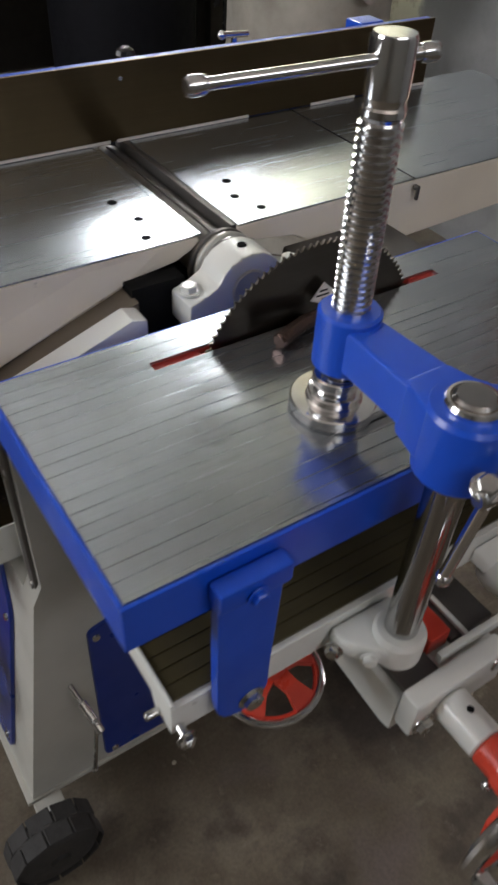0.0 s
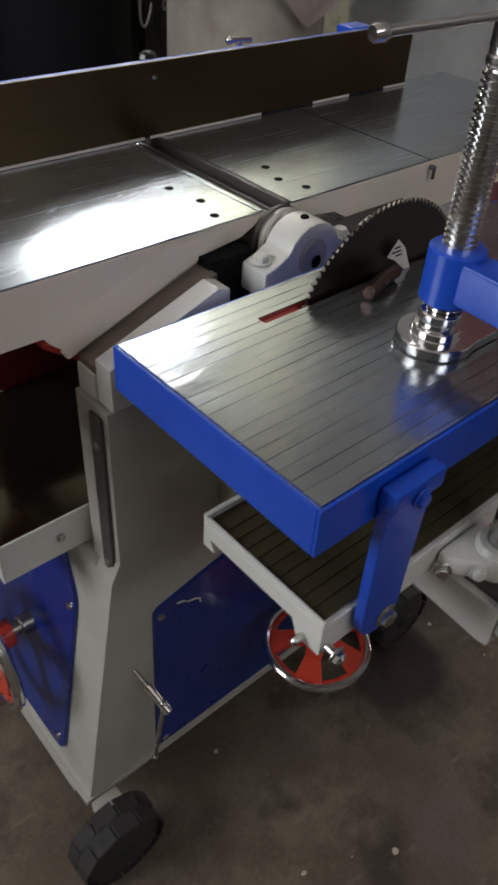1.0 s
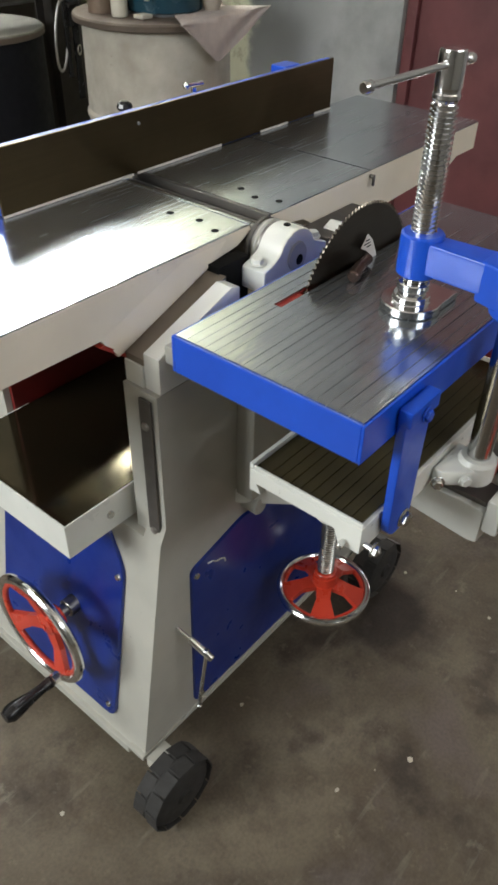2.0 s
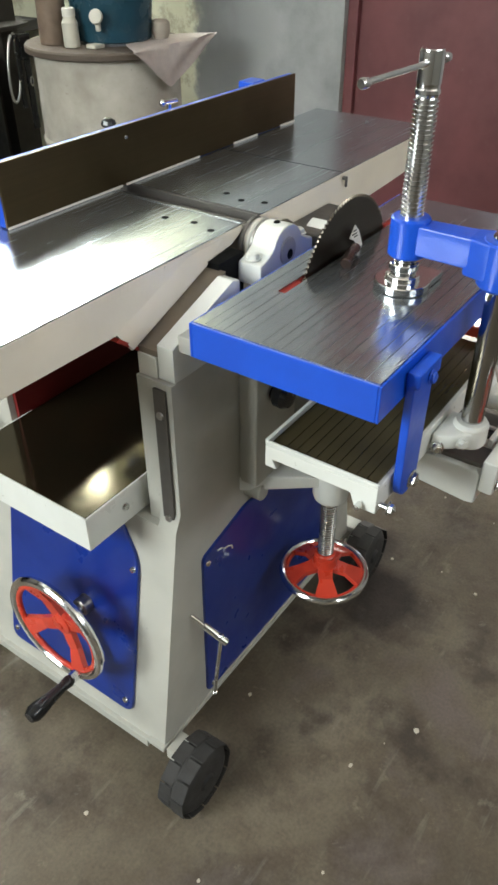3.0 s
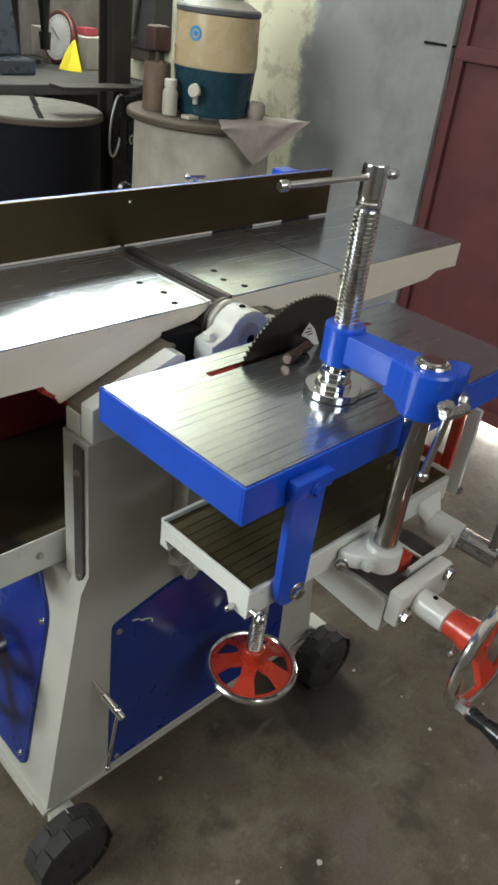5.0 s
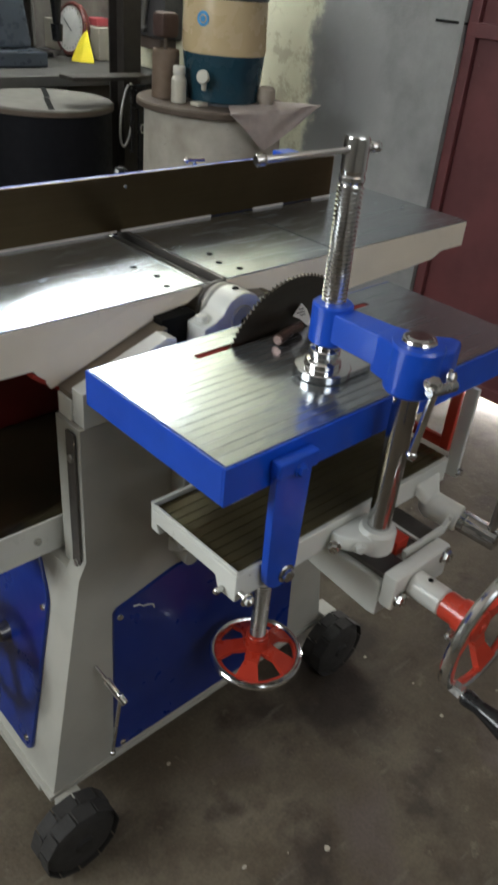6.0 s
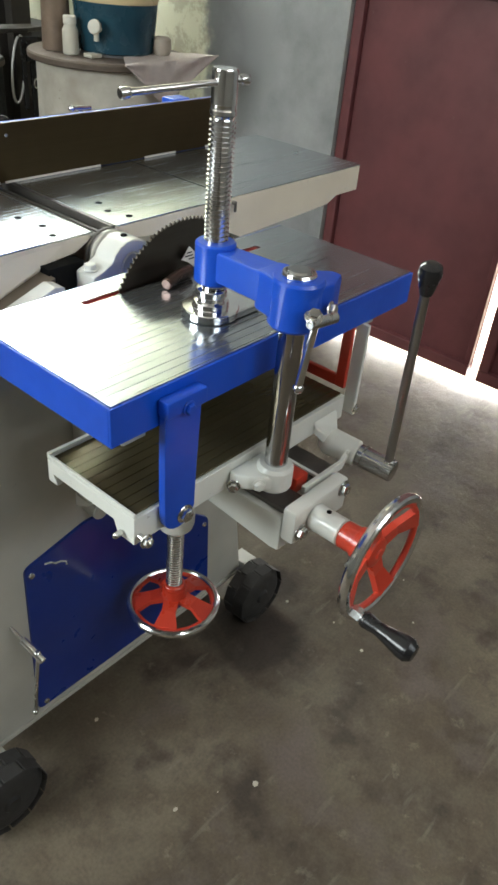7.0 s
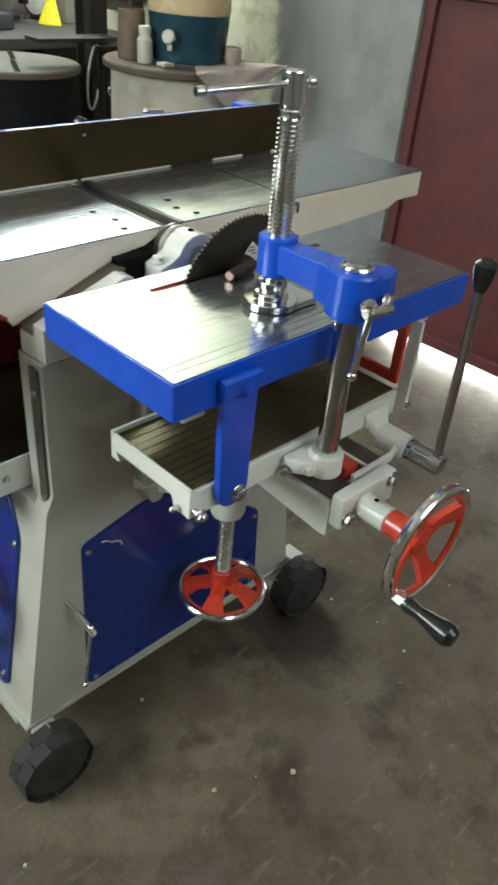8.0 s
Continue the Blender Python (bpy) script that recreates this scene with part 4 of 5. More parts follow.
# ---- mortising slide ----
def mortiser():
    y0, y1, x0, x1, z = 0.002, 0.1445, 0.0275, 0.392, 0.7015
    side = [(y0, z), (y1, z), (y1, z - 0.03), (y1 - 0.016, z - 0.03), (y1 - 0.010, z - 0.018), (y0 + 0.032, z - 0.018), (y0 + 0.026, z - 0.034), (y0, z - 0.034)]
    t = part("mortising_table", prism(side, x0, x1, "x", 0.0015), WHITE, machine, "off-white sliding table with a grooved dark top")
    comb = [(y1 - 0.006, z + 0.0005), (y0 + 0.005, z + 0.0005)]
    for yy in np.arange(y0 + 0.005, y1 - 0.017, 0.0126):
        comb += [(yy, z + 0.0030), (yy + 0.0112, z + 0.0030), (yy + 0.0114, z + 0.0020), (yy + 0.0124, z + 0.0020)]
    comb += [(y1 - 0.006, z + 0.0030)]
    ribs = prism(comb, x0 + 0.004, x1 - 0.004, "x")
    part("grooved_top", ribs, MORT, t, "oily dark grooved steel top")
    part("back_lip", join(box(x0, x1, y1 - 0.005, y1, z + 0.0004, z + 0.008, 0.001), box(x0, x0 + 0.0035, y0, y1 - 0.005, z + 0.0004, z + 0.006, 0.001)), WHITE, t)
    part("gib_bolt", join(rod((x0 + 0.005, y0 - 0.001, z - 0.022), (x0 + 0.005, y0 - 0.02, z - 0.022), 0.0035), hexbolt((x0 + 0.005, y0 - 0.012, z - 0.022), (0, -1, 0), 0.006, 0.005)), ZINC, t)
    part("dovetail", prism([(0.03, z - 0.034), (0.118, z - 0.034), (0.126, z - 0.0185), (0.026, z - 0.0185)], x0 + 0.02, x1 - 0.02, "x"), RAW, t)
    part("stop_bolt", join(rod((x0 - 0.012, 0.02, z - 0.026), (x0 + 0.0, 0.02, z - 0.026), 0.0035)), ZINC, t)
    part("under_plate", box(0.15, 0.33, 0.03, 0.135, z - 0.05, z - 0.0345, 0.003), WHITE, t)
    # lifting screw, its cup and the lower handwheel
    cx, cy = 0.259, 0.1735
    part("screw_cup", lathe([(0, 0), (0.019, 0), (0.0255, 0.004), (0.028, 0.012), (0.029, 0.054), (0, 0.054)], (cx, cy, 0.444), (0, 0, 1), 32), WHITE, machine, "off-white cast screw cup")
    ridges = [(0, 0.312)]
    for k in range(27):
        zz = 0.317 + k * 0.005
        ridges += [(0.0114, zz), (0.0132, zz + 0.0012), (0.0132, zz + 0.0026), (0.0114, zz + 0.0040)]
    ridges.append((0, 0.456))
    part("lifting_screw", lathe(ridges, (cx, cy, 0), (0, 0, 1), 20), ZINC, machine, "threaded steel screw")
    w = handwheel("handwheel", (cx, cy, 0.2835), (0, 0, -1), 0.0757, 5, None, 0.35, 0.016, "lower handwheel with chrome rim and red spokes", 1.35)
    part("hub_sleeve", rod((cx, cy, 0.300), (cx, cy, 0.327), 0.0175), RED, w)
    # end bracket at the far end of the table
    b = part("end_bracket", join(box(0.4005, 0.4065, -0.009, 0.009, 0.672, 0.8024, 0.0015), box(0.4005, 0.4065, 0.009, 0.135, 0.794, 0.8024, 0.0015)), WHITE, machine, "off-white end bracket")
    part("brace", join(box(0.393, 0.4002, 0.008, 0.022, 0.708, 0.80, 0.0015), box(0.393, 0.4002, 0.022, 0.10, 0.708, 0.723, 0.0015)), RED, b, "red painted brace")
    part("bracket_bolt", hexbolt((0.4035, -0.009, 0.682), (0, -1, 0), 0.005, 0.004), ZINC, b)
    # cross slide toward the operator
    s = part("cross_slide", join(prism([(0.08, 0.638), (-0.052, 0.638), (-0.056, 0.634), (-0.056, 0.588), (-0.044, 0.586), (0.08, 0.598)], 0.2, 0.312, "x", 0.003)), WHITE, machine, "off-white cross slide casting")
    part("slide_way", box(0.2075, 0.2445, -0.054, 0.075, 0.6385, 0.6455, 0.001), DULL, s, "dark oiled slideway")
    part("slide_way", box(0.272, 0.322, -0.04, 0.075, 0.6385, 0.6455, 0.001), DULL, s, "dark oiled slideway")
    part("nut_block", box(0.2465, 0.270, -0.038, 0.07, 0.6385, 0.660, 0.002), RED, s, "red painted nut block")
    part("way_bridge", prism([(0.246, 0.6458), (0.324, 0.6458), (0.337, 0.664), (0.337, 0.668), (0.322, 0.657), (0.246, 0.657)], -0.052, -0.046, "y", 0.001), WHITE, s)
    part("way_strip", box(0.283, 0.288, -0.0455, 0.05, 0.6458, 0.650, 0.001), WHITE, s)
    fp = part("bearing_plate", box(0.1985, 0.303, -0.076, -0.0565, 0.610, 0.657, 0.004), WHITE, s, "off-white screw bearing plate")
    for bx, bz in ((0.2105, 0.6255), (0.292, 0.646)):
        part("plate_bolt", hexbolt((bx, -0.076, bz), (0, -1, 0), 0.008, 0.006), ZINC, machine)
    cx, cz = 0.2365, 0.635
    tube = part("screw_tube", rod((cx, -0.0765, cz), (cx, -0.118, cz), 0.0165), WHITE, machine, "white painted screw tube")
    part("red_sleeve", rod((cx, -0.1185, cz), (cx, -0.152, cz), 0.0168), RED, tube, "red painted sleeve")
    part("tube_screw", rod((cx, -0.095, cz + 0.016), (cx, -0.095, cz + 0.018), 0.003), HOLE, tube)
    part("lock_screw", join(rod((cx - 0.002, -0.135, cz - 0.016), (cx - 0.002, -0.135, cz - 0.036), 0.003), rod((cx - 0.008, -0.135, cz - 0.036), (cx + 0.006, -0.135, cz - 0.036), 0.004)), ZINC, tube)
    handwheel("handwheel", (cx, -0.172, cz), (0, -1, 0), 0.079, 4, (0.068, math.radians(-146), (0.0, 0, -0.05), 0.066), 0.35, 0.014, "cross-slide handwheel with chrome rim and red spokes")
    # clamp post in its socket
    px, py = 0.2108, -0.0298
    arm = hull([(x, y, zz) for zz in (0.674, 0.694) for x, y in ((0.166, 0.0012), (0.166, -0.010), (0.174, -0.022), (0.196, -0.044), (0.224, -0.034), (0.228, 0.0012))], 0.004)
    k = part("post_socket", join(lathe([(0, 0), (0.0195, 0), (0.0212, 0.003), (0.0212, 0.026), (0.0185, 0.0305), (0, 0.0305)], (px, py, 0.670), (0, 0, 1), 36), arm), WHITE, machine, "off-white cast post socket")
    part("socket_bolt", hexbolt((0.1815, -0.031, 0.684), (-0.6, -1, 0), 0.006, 0.005), WHITE, k)
    part("socket_bolt", hexbolt((0.166, -0.008, 0.678), (-1, -0.7, 0), 0.006, 0.006), ZINC, k)
    post = part("clamp_post", rod((px, py, 0.7005), (px, py, 0.93), 0.0132, edge=0.002, seg=40), POSTSTEEL, machine, "thick chrome post")
    # lever on its own shaft
    lug = hull([(x, y, zz) for x, y, zz in ((0.325, 0.001, 0.672), (0.325, 0.001, 0.69), (0.375, 0.001, 0.655), (0.375, 0.001, 0.69), (0.340, -0.012, 0.652), (0.340, -0.012, 0.668), (0.362, -0.014, 0.645), (0.362, -0.014, 0.668))], 0.003)
    l0 = part("lever_tube", join(lug, ball((0.355, -0.012, 0.652), 0.0188), rod((0.355, -0.012, 0.652), (0.363, -0.048, 0.648), 0.0185, 0.0172)), WHITE, machine, "off-white lever bearing")
    part("lever_hub", join(rod((0.363, -0.0485, 0.648), (0.3695, -0.100, 0.644), 0.0142), ring((0.3642, -0.057, 0.6482), (0.13, -0.99, -0.09), 0.0140, 0.0012), rod((0.368, -0.091, 0.632), (0.368, -0.091, 0.661), 0.007)), POSTSTEEL, l0, "chrome lever hub")
    part("lever_rod", rod((0.368, -0.091, 0.655), (0.3225, -0.110, 0.906), 0.0058, 0.0052), RAW, l0, "steel lever rod")
    part("lever_knob", lathe([(0, 0), (0.0068, 0), (0.0078, 0.003), (0.0100, 0.013), (0.0126, 0.024), (0.0113, 0.032), (0.006, 0.0358), (0, 0.0362)], (0.3235, -0.110, 0.902), (-0.18, -0.075, 1), 24), BAKELITE, l0, "black plastic knob")


def clamp():
    """Blue swinging arm with a screw and foot, as used to hold work on the mortising table."""
    px, py = 0.2108, -0.0300
    sx, sy = 0.2095, 0.0795
    z0, z1 = 0.872, 0.923
    web = hull([(x, y, z) for z in (0.888, 0.921) for x, y in ((px - 0.019, py + 0.02), (px + 0.019, py + 0.02), (sx - 0.0145, sy - 0.012), (sx + 0.0145, sy - 0.012))], 0.003)
    shoulder = hull([(x, y, z) for z in (0.88, 0.922) for x, y in ((px - 0.025, py + 0.01), (px + 0.025, py + 0.01), (px - 0.017, py + 0.04), (px + 0.017, py + 0.04))], 0.004)
    boss = lathe([(0, 0), (0.0245, 0), (0.027, 0.003), (0.027, z1 - z0 - 0.003), (0.025, z1 - z0), (0, z1 - z0)], (px, py, z0), (0, 0, 1), 40)
    boss2 = lathe([(0, 0), (0.0195, 0), (0.0215, 0.002), (0.0215, 0.042), (0.0195, 0.044), (0, 0.044)], (sx, sy, 0.882), (0, 0, 1), 36)
    ear = hull([(x, y, z) for z in (0.882, 0.918) for x, y in ((px, py - 0.0265), (px, py + 0.025), (px + 0.03, py + 0.016), (px + 0.052, py - 0.004), (px + 0.052, py - 0.016), (px + 0.025, py - 0.0265))], 0.004)
    a = part("clamp_arm", join(web, shoulder, boss, boss2, ear), BLUE, machine, "blue painted cast clamp arm")
    cap = part("post_cap", lathe([(0.0138, 0), (0.0172, 0), (0.0176, 0.0025), (0.0164, 0.0048), (0.0145, 0.005), (0.0138, 0.0034)], (px, py, z1), (0, 0, 1), 36), CHROME, a, "chrome ring at the post's end")
    part("post_end", lathe([(0, 0.0002), (0.0137, 0.0002), (0.0137, 0.0040), (0.013, 0.0045), (0, 0.0047)], (px, py, z1), (0, 0, 1), 36), WAY, cap, "dull turned steel end")
    part("pinch_bolt", join(rod((px - 0.028, py - 0.039, 0.895), (px + 0.01, py - 0.042, 0.893), 0.006), hexbolt((px - 0.02, py - 0.037, 0.899), (-0.3, -0.3, 1), 0.007, 0.006), hexbolt((px + 0.012, py - 0.033, 0.897), (0.2, -1, 0.2), 0.006, 0.005)), ZINC, a, "zinc pinch bolt")
    part("pinch_handle", join(rod((px - 0.022, py - 0.041, 0.893), (px - 0.03, py - 0.037, 0.828), 0.004), ball((px - 0.03, py - 0.037, 0.826), 0.0058)), CHROME, a, "small chrome handle")
    # screw: smooth head, thread, stepped foot
    ridges = [(0, 0.862), (0.010, 0.862)]
    zz = 0.866
    while zz < 1.043:
        ridges += [(0.0108, zz), (0.0129, zz + 0.0005), (0.0129, zz + 0.0024), (0.0108, zz + 0.0029)]
        zz += 0.0046
    ridges += [(0.0125, 1.048), (0, 1.048)]
    scr = part("clamp_screw", lathe(ridges, (sx, sy, 0), (0, 0, 1), 28), CHROME, machine, "chrome clamp screw with a coarse thread")
    part("screw_head", lathe([(0, 1.0485), (0.0128, 1.0485), (0.0128, 1.052), (0.0119, 1.0535), (0.0119, 1.0565), (0.0125, 1.058), (0.0125, 1.0855), (0.0112, 1.088), (0, 1.0885)], (sx, sy, 0), (0, 0, 1), 36), CHROME, scr)
    part("screw_foot", join(lathe([(0, 0.8450), (0.030, 0.8450), (0.0315, 0.8462), (0.0315, 0.8535), (0.0305, 0.8545), (0.0205, 0.8547), (0.0195, 0.8555), (0.0195, 0.8605), (0.0185, 0.8615), (0.0148, 0.862), (0.0145, 0.8665), (0.0165, 0.867), (0.017, 0.868), (0.017, 0.874), (0.016, 0.875), (0, 0.8752)], (sx - 0.003, sy, 0), (0, 0, 1), 36), box(sx + 0.0, sx + 0.046, sy - 0.029, sy + 0.025, 0.8451, 0.8535, 0.0015)), CHROME, scr, "stepped chrome pressing foot")
    b0, b1 = Vector((0.1034, 0.0959, 1.0717)), Vector((0.2299, 0.0737, 1.0778))
    bar = part("tommy_bar", rod(b0, b1, 0.0032), CHROME, scr, "chrome tommy bar")
    u = (b1 - b0).normalized()
    part("bar_end", lathe([(0, -0.005), (0.0042, -0.005), (0.0052, -0.003), (0.0052, 0.003), (0.0042, 0.005), (0, 0.005)], b0, u, 20), CHROME, machine)
    part("bar_end", lathe([(0, -0.005), (0.0042, -0.005), (0.0052, -0.003), (0.0052, 0.003), (0.0042, 0.005), (0, 0.005)], b1, u, 20), CHROME, machine)


def drop_handle():
    a, b = Vector((0.022, FRONT - 0.001, 0.331)), Vector((0.0355, 0.2125, 0.2935))
    u = (b - a).normalized()
    h = part("lock_handle", join(rod(a, a + u * 0.03, 0.003), rod(a + u * 0.025, b, 0.0058)), CHROME, machine, "chrome lock handle")
    q = b - u * 0.012
    e = Vector((0.0225, 0.2305, 0.1735))
    part("pin", join(rod(q, e, 0.003), rod(q + Vector((0, 0, 0.004)), q + Vector((0, 0, 0.009)), 0.0045)), ZINC, h)
    part("pin_ball", ball(e + Vector((0, 0, -0.003)), 0.005), CHROME, h)


def table_scraps():
    """A short stub and a paper tag left beside the blade."""
    brown = plain("brown_worn_steel", (0.15, 0.10, 0.085), 0.22, 0.85)
    tagged(finish("steel_stub", join(pipe([(0.216, 0.1565, 0.8515), (0.228, 0.160, 0.853), (0.242, 0.1645, 0.8535), (0.262, 0.1685, 0.852)], 0.0064, 14), rod((0.212, 0.1553, 0.8513), (0.217, 0.1568, 0.8515), 0.0068)), brown), "short brown steel stub lying on the saw table", "steel stub")
    tag = finish("paper_tag", prism([(0.284, 0.8450), (0.292, 0.8450), (0.279, 0.868), (0.268, 0.878), (0.256, 0.864), (0.268, 0.858)], 0.1747, 0.1757, "y"), PAPER)
    tagged(tag, "small torn white paper tag leaning on the saw blade", "paper tag")
    for z, x0, x1 in ((0.870, 0.264, 0.272), (0.866, 0.261, 0.274), (0.862, 0.267, 0.276)):
        part("print_bar", box(x0, x1, 0.1744, 0.1747, z, z + 0.0014, 0), HOLE, tag, "dark printed bar")


table_scraps()
mortiser()
clamp()
drop_handle()


# ---- things along the wall ----
CLOTH = plain("faded_cloth", (0.44, 0.38, 0.35), 0.95, 0.0, 0.2, 40.0, 0.6)
BARREL = paint("old_white_barrel_paint", (0.47, 0.44, 0.375), (0.29, 0.26, 0.21), 0.6, wear=(0.19, 0.17, 0.145))
WOOD = plain("old_wood", (0.085, 0.062, 0.045), 0.7, 0.0, 0.3, 18.0, 0.5)
BLACKDRUM = plain("black_tar_paint", (0.006, 0.006, 0.008), 0.7, 0.0, 0.3)
BLACKDRUM.node_tree.nodes["Principled BSDF"].inputs["Specular IOR Level"].default_value = 0.15
SLATE = plain("bench_slab", (0.045, 0.042, 0.039), 0.85, 0.0, 0.25, 9.0)
POST = plain("rusty_dark_post", (0.03, 0.025, 0.021), 0.65, 0.3, 0.35, 14.0)
BUFF = plain("buff_plastic", (0.56, 0.44, 0.26), 0.27, 0.0, 0.2, 6.0, 0.1)
TEAL = plain("dark_teal_plastic", (0.012, 0.048, 0.072), 0.26, 0.0, 0.15, 6.0, 0.1)
LID = plain("dark_grey_lid_plastic", (0.09, 0.09, 0.095), 0.5)
PALE = plain("pale_plastic", (0.50, 0.47, 0.39), 0.45, 0.0, 0.1)
SKY = plain("light_blue_print", (0.05, 0.30, 0.62), 0.5)
YELLOW = plain("yellow_cloth", (0.75, 0.62, 0.03), 0.8)
WRAP = plain("bluish_plastic_wrap", (0.04, 0.048, 0.062), 0.3, 0.0, 0.5, 12.0, 0.5)
PANELWOOD = plain("pale_board", (0.28, 0.255, 0.21), 0.8, 0.0, 0.2, 6.0)


def barrel():
    c = (1.38, 1.66)
    d = thing("barrel", (*c, 0.0))
    tagged(d, "old whitish barrel with a dark rim, used as a stand", "barrel")
    part("shell", lathe([(0, 0.0), (0.215, 0.0), (0.225, 0.01), (0.229, 0.26), (0.235, 0.27), (0.235, 0.28), (0.230, 0.29), (0.231, 0.53), (0.237, 0.54), (0.237, 0.55), (0.231, 0.56), (0.228, 0.806), (0, 0.806)], (*c, 0), (0, 0, 1), 56), BARREL, d)
    part("top_board", lathe([(0, 0.8065), (0.248, 0.8065), (0.254, 0.810), (0.254, 0.824), (0.250, 0.829), (0, 0.829)], (*c, 0), (0, 0, 1), 56), WOOD, d, "dark worn wooden lid")
    # sacking that lies on the lid and hangs over its edge in a point
    n, bm = 24, bmesh.new()
    tip, back = Vector((1.365, 1.388, 0.722)), Vector((1.45, 1.62, 0.8335))
    rows = []
    for i in range(n + 1):
        s = i / n
        e = Vector((1.235, 1.408, 0.834)).lerp(Vector((1.612, 1.392, 0.845)), s) + Vector((0, 0.006 * math.sin(7 * s), 0.0015 * math.sin(9 * s)))
        low = e if s in (0.0, 1.0) else (Vector((1.235, 1.408, 0.834)).lerp(tip, s / 0.36) if s < 0.36 else tip.lerp(Vector((1.612, 1.392, 0.845)), (s - 0.36) / 0.64))
        down = []
        for k in range(7, 0, -1):
            p = e.lerp(low, k / 7) + Vector((0, -0.003 * math.sin(11 * s + k), 0))
            out = Vector((p.x - c[0], p.y - c[1], 0))
            if out.length < 0.259:
                p += out.normalized() * (0.259 - out.length)
            down.append(p)
        up = [e.lerp(back + Vector((0.10 * (s - 0.5), 0, 0)), k / 6) + Vector((0, 0, 0.001 + 0.001 * math.sin(17 * s + 2 * k))) for k in range(0, 7)]
        rows.append([bm.verts.new(p) for p in down + up])
    for r0, r1 in zip(rows, rows[1:]):
        for k in range(len(r0) - 1):
            bm.faces.new((r0[k], r1[k], r1[k + 1], r0[k + 1]))
    bmesh.ops.remove_doubles(bm, verts=bm.verts, dist=0.0004)
    bmesh.ops.solidify(bm, geom=bm.faces, thickness=0.002)
    tagged(finish("sack_cloth", bm, CLOTH, smooth=80), "faded grey-brown sack cloth hanging over the barrel's edge", "cloth")


def cooler():
    c = (1.384, 1.627)
    o = thing("water_cooler", (*c, 0.8295))
    tagged(o, "buff and dark teal insulated water jug with a tap", "water cooler")
    part("foot_ring", lathe([(0, 0.8295), (0.112, 0.8295), (0.112, 0.836), (0, 0.836)], (*c, 0), (0, 0, 1), 40), LID, o)
    part("lower_body", lathe([(0, 0.8365), (0.112, 0.8365), (0.118, 0.840), (0.130, 0.973), (0, 0.973)], (*c, 0), (0, 0, 1), 48), TEAL, o, "dark teal plastic")
    part("upper_body", lathe([(0, 0.9735), (0.1305, 0.9735), (0.133, 0.985), (0.129, 1.115), (0.126, 1.121), (0, 1.121)], (*c, 0), (0, 0, 1), 48), BUFF, o, "buff plastic")
    part("rim", lathe([(0, 1.1215), (0.129, 1.1215), (0.132, 1.125), (0.132, 1.136), (0.126, 1.141), (0, 1.141)], (*c, 0), (0, 0, 1), 48), LID, o)
    part("shoulder", lathe([(0, 1.1415), (0.12, 1.1415), (0.088, 1.160), (0.075, 1.165), (0, 1.165)], (*c, 0), (0, 0, 1), 48), plain("grey_tan_plastic", (0.22, 0.20, 0.17), 0.5), o)
    lid = part("lid", lathe([(0, 1.1655), (0.073, 1.1655), (0.075, 1.169), (0.073, 1.188), (0.065, 1.195), (0, 1.196)], (*c, 0), (0, 0, 1), 40), LID, o, "dark screw lid")
    for k in range(20):
        a = 2 * math.pi * k / 20
        part("grip_rib", box(c[0] + 0.0735 * math.cos(a) - 0.003, c[0] + 0.0735 * math.cos(a) + 0.003, c[1] + 0.0735 * math.sin(a) - 0.003, c[1] + 0.0735 * math.sin(a) + 0.003, 1.170, 1.187, 0.001), LID, lid)
    d = Vector((-0.90, -0.44, 0)).normalized()
    base = Vector((*c, 0.907)) + d * 0.121
    tap = part("tap", join(rod(base, base + d * 0.03, 0.010), rod(base + d * 0.022 - Vector((0, 0, 0.032)), base + d * 0.022, 0.008)), PALE, o, "white plastic tap")
    part("tap_button", lathe([(0, 0), (0.019, 0), (0.021, 0.004), (0.019, 0.011), (0, 0.013)], base + d * 0.028 + Vector((0, 0, 0.006)), d + Vector((0, 0, 0.25)), 24), PALE, tap)
    m, mp = Vector((-0.95, -0.31, 0)).normalized(), Vector((*c, 1.068))
    mark = part("printed_mark", ring(mp + m * 0.1300, m, 0.0165, 0.0045, 28, 0.4), SKY, o, "light blue printed ring")
    part("printed_centre", lathe([(0, 0), (0.0085, 0), (0.0085, 0.0016), (0, 0.002)], mp + m * 0.1305, m, 12), SKY, mark)
    part("foot_pad", box(c[0] - 0.155, c[0] - 0.115, c[1] - 0.07, c[1] - 0.03, 0.8305, 0.841, 0.002), PALE, o)
    tagged(finish("lime", lathe([(0, 0), (0.013, 0.002), (0.022, 0.013), (0.022, 0.022), (0.013, 0.033), (0, 0.036)], (c[0] + 0.01, c[1], 1.1965), (0, 0, 1), 20), plain("lime_peel", (0.34, 0.46, 0.06), 0.45)), "small green fruit on the jug's lid", "fruit")


def bottle(x, y):
    b = thing("bottle", (x, y, 0.8295))
    tagged(b, "small cloudy plastic bottle with a white cap", "bottle")
    part("flask", lathe([(0, 0), (0.022, 0), (0.024, 0.003), (0.024, 0.066), (0.018, 0.077), (0.017, 0.082), (0, 0.082)], (x, y, 0.8295), (0, 0, 1), 24), PALE, b)
    part("cap", lathe([(0, 0), (0.0195, 0), (0.0195, 0.019), (0.017, 0.022), (0, 0.022)], (x, y, 0.912), (0, 0, 1), 20), plain("white_cap", (0.6, 0.57, 0.5), 0.4), b)


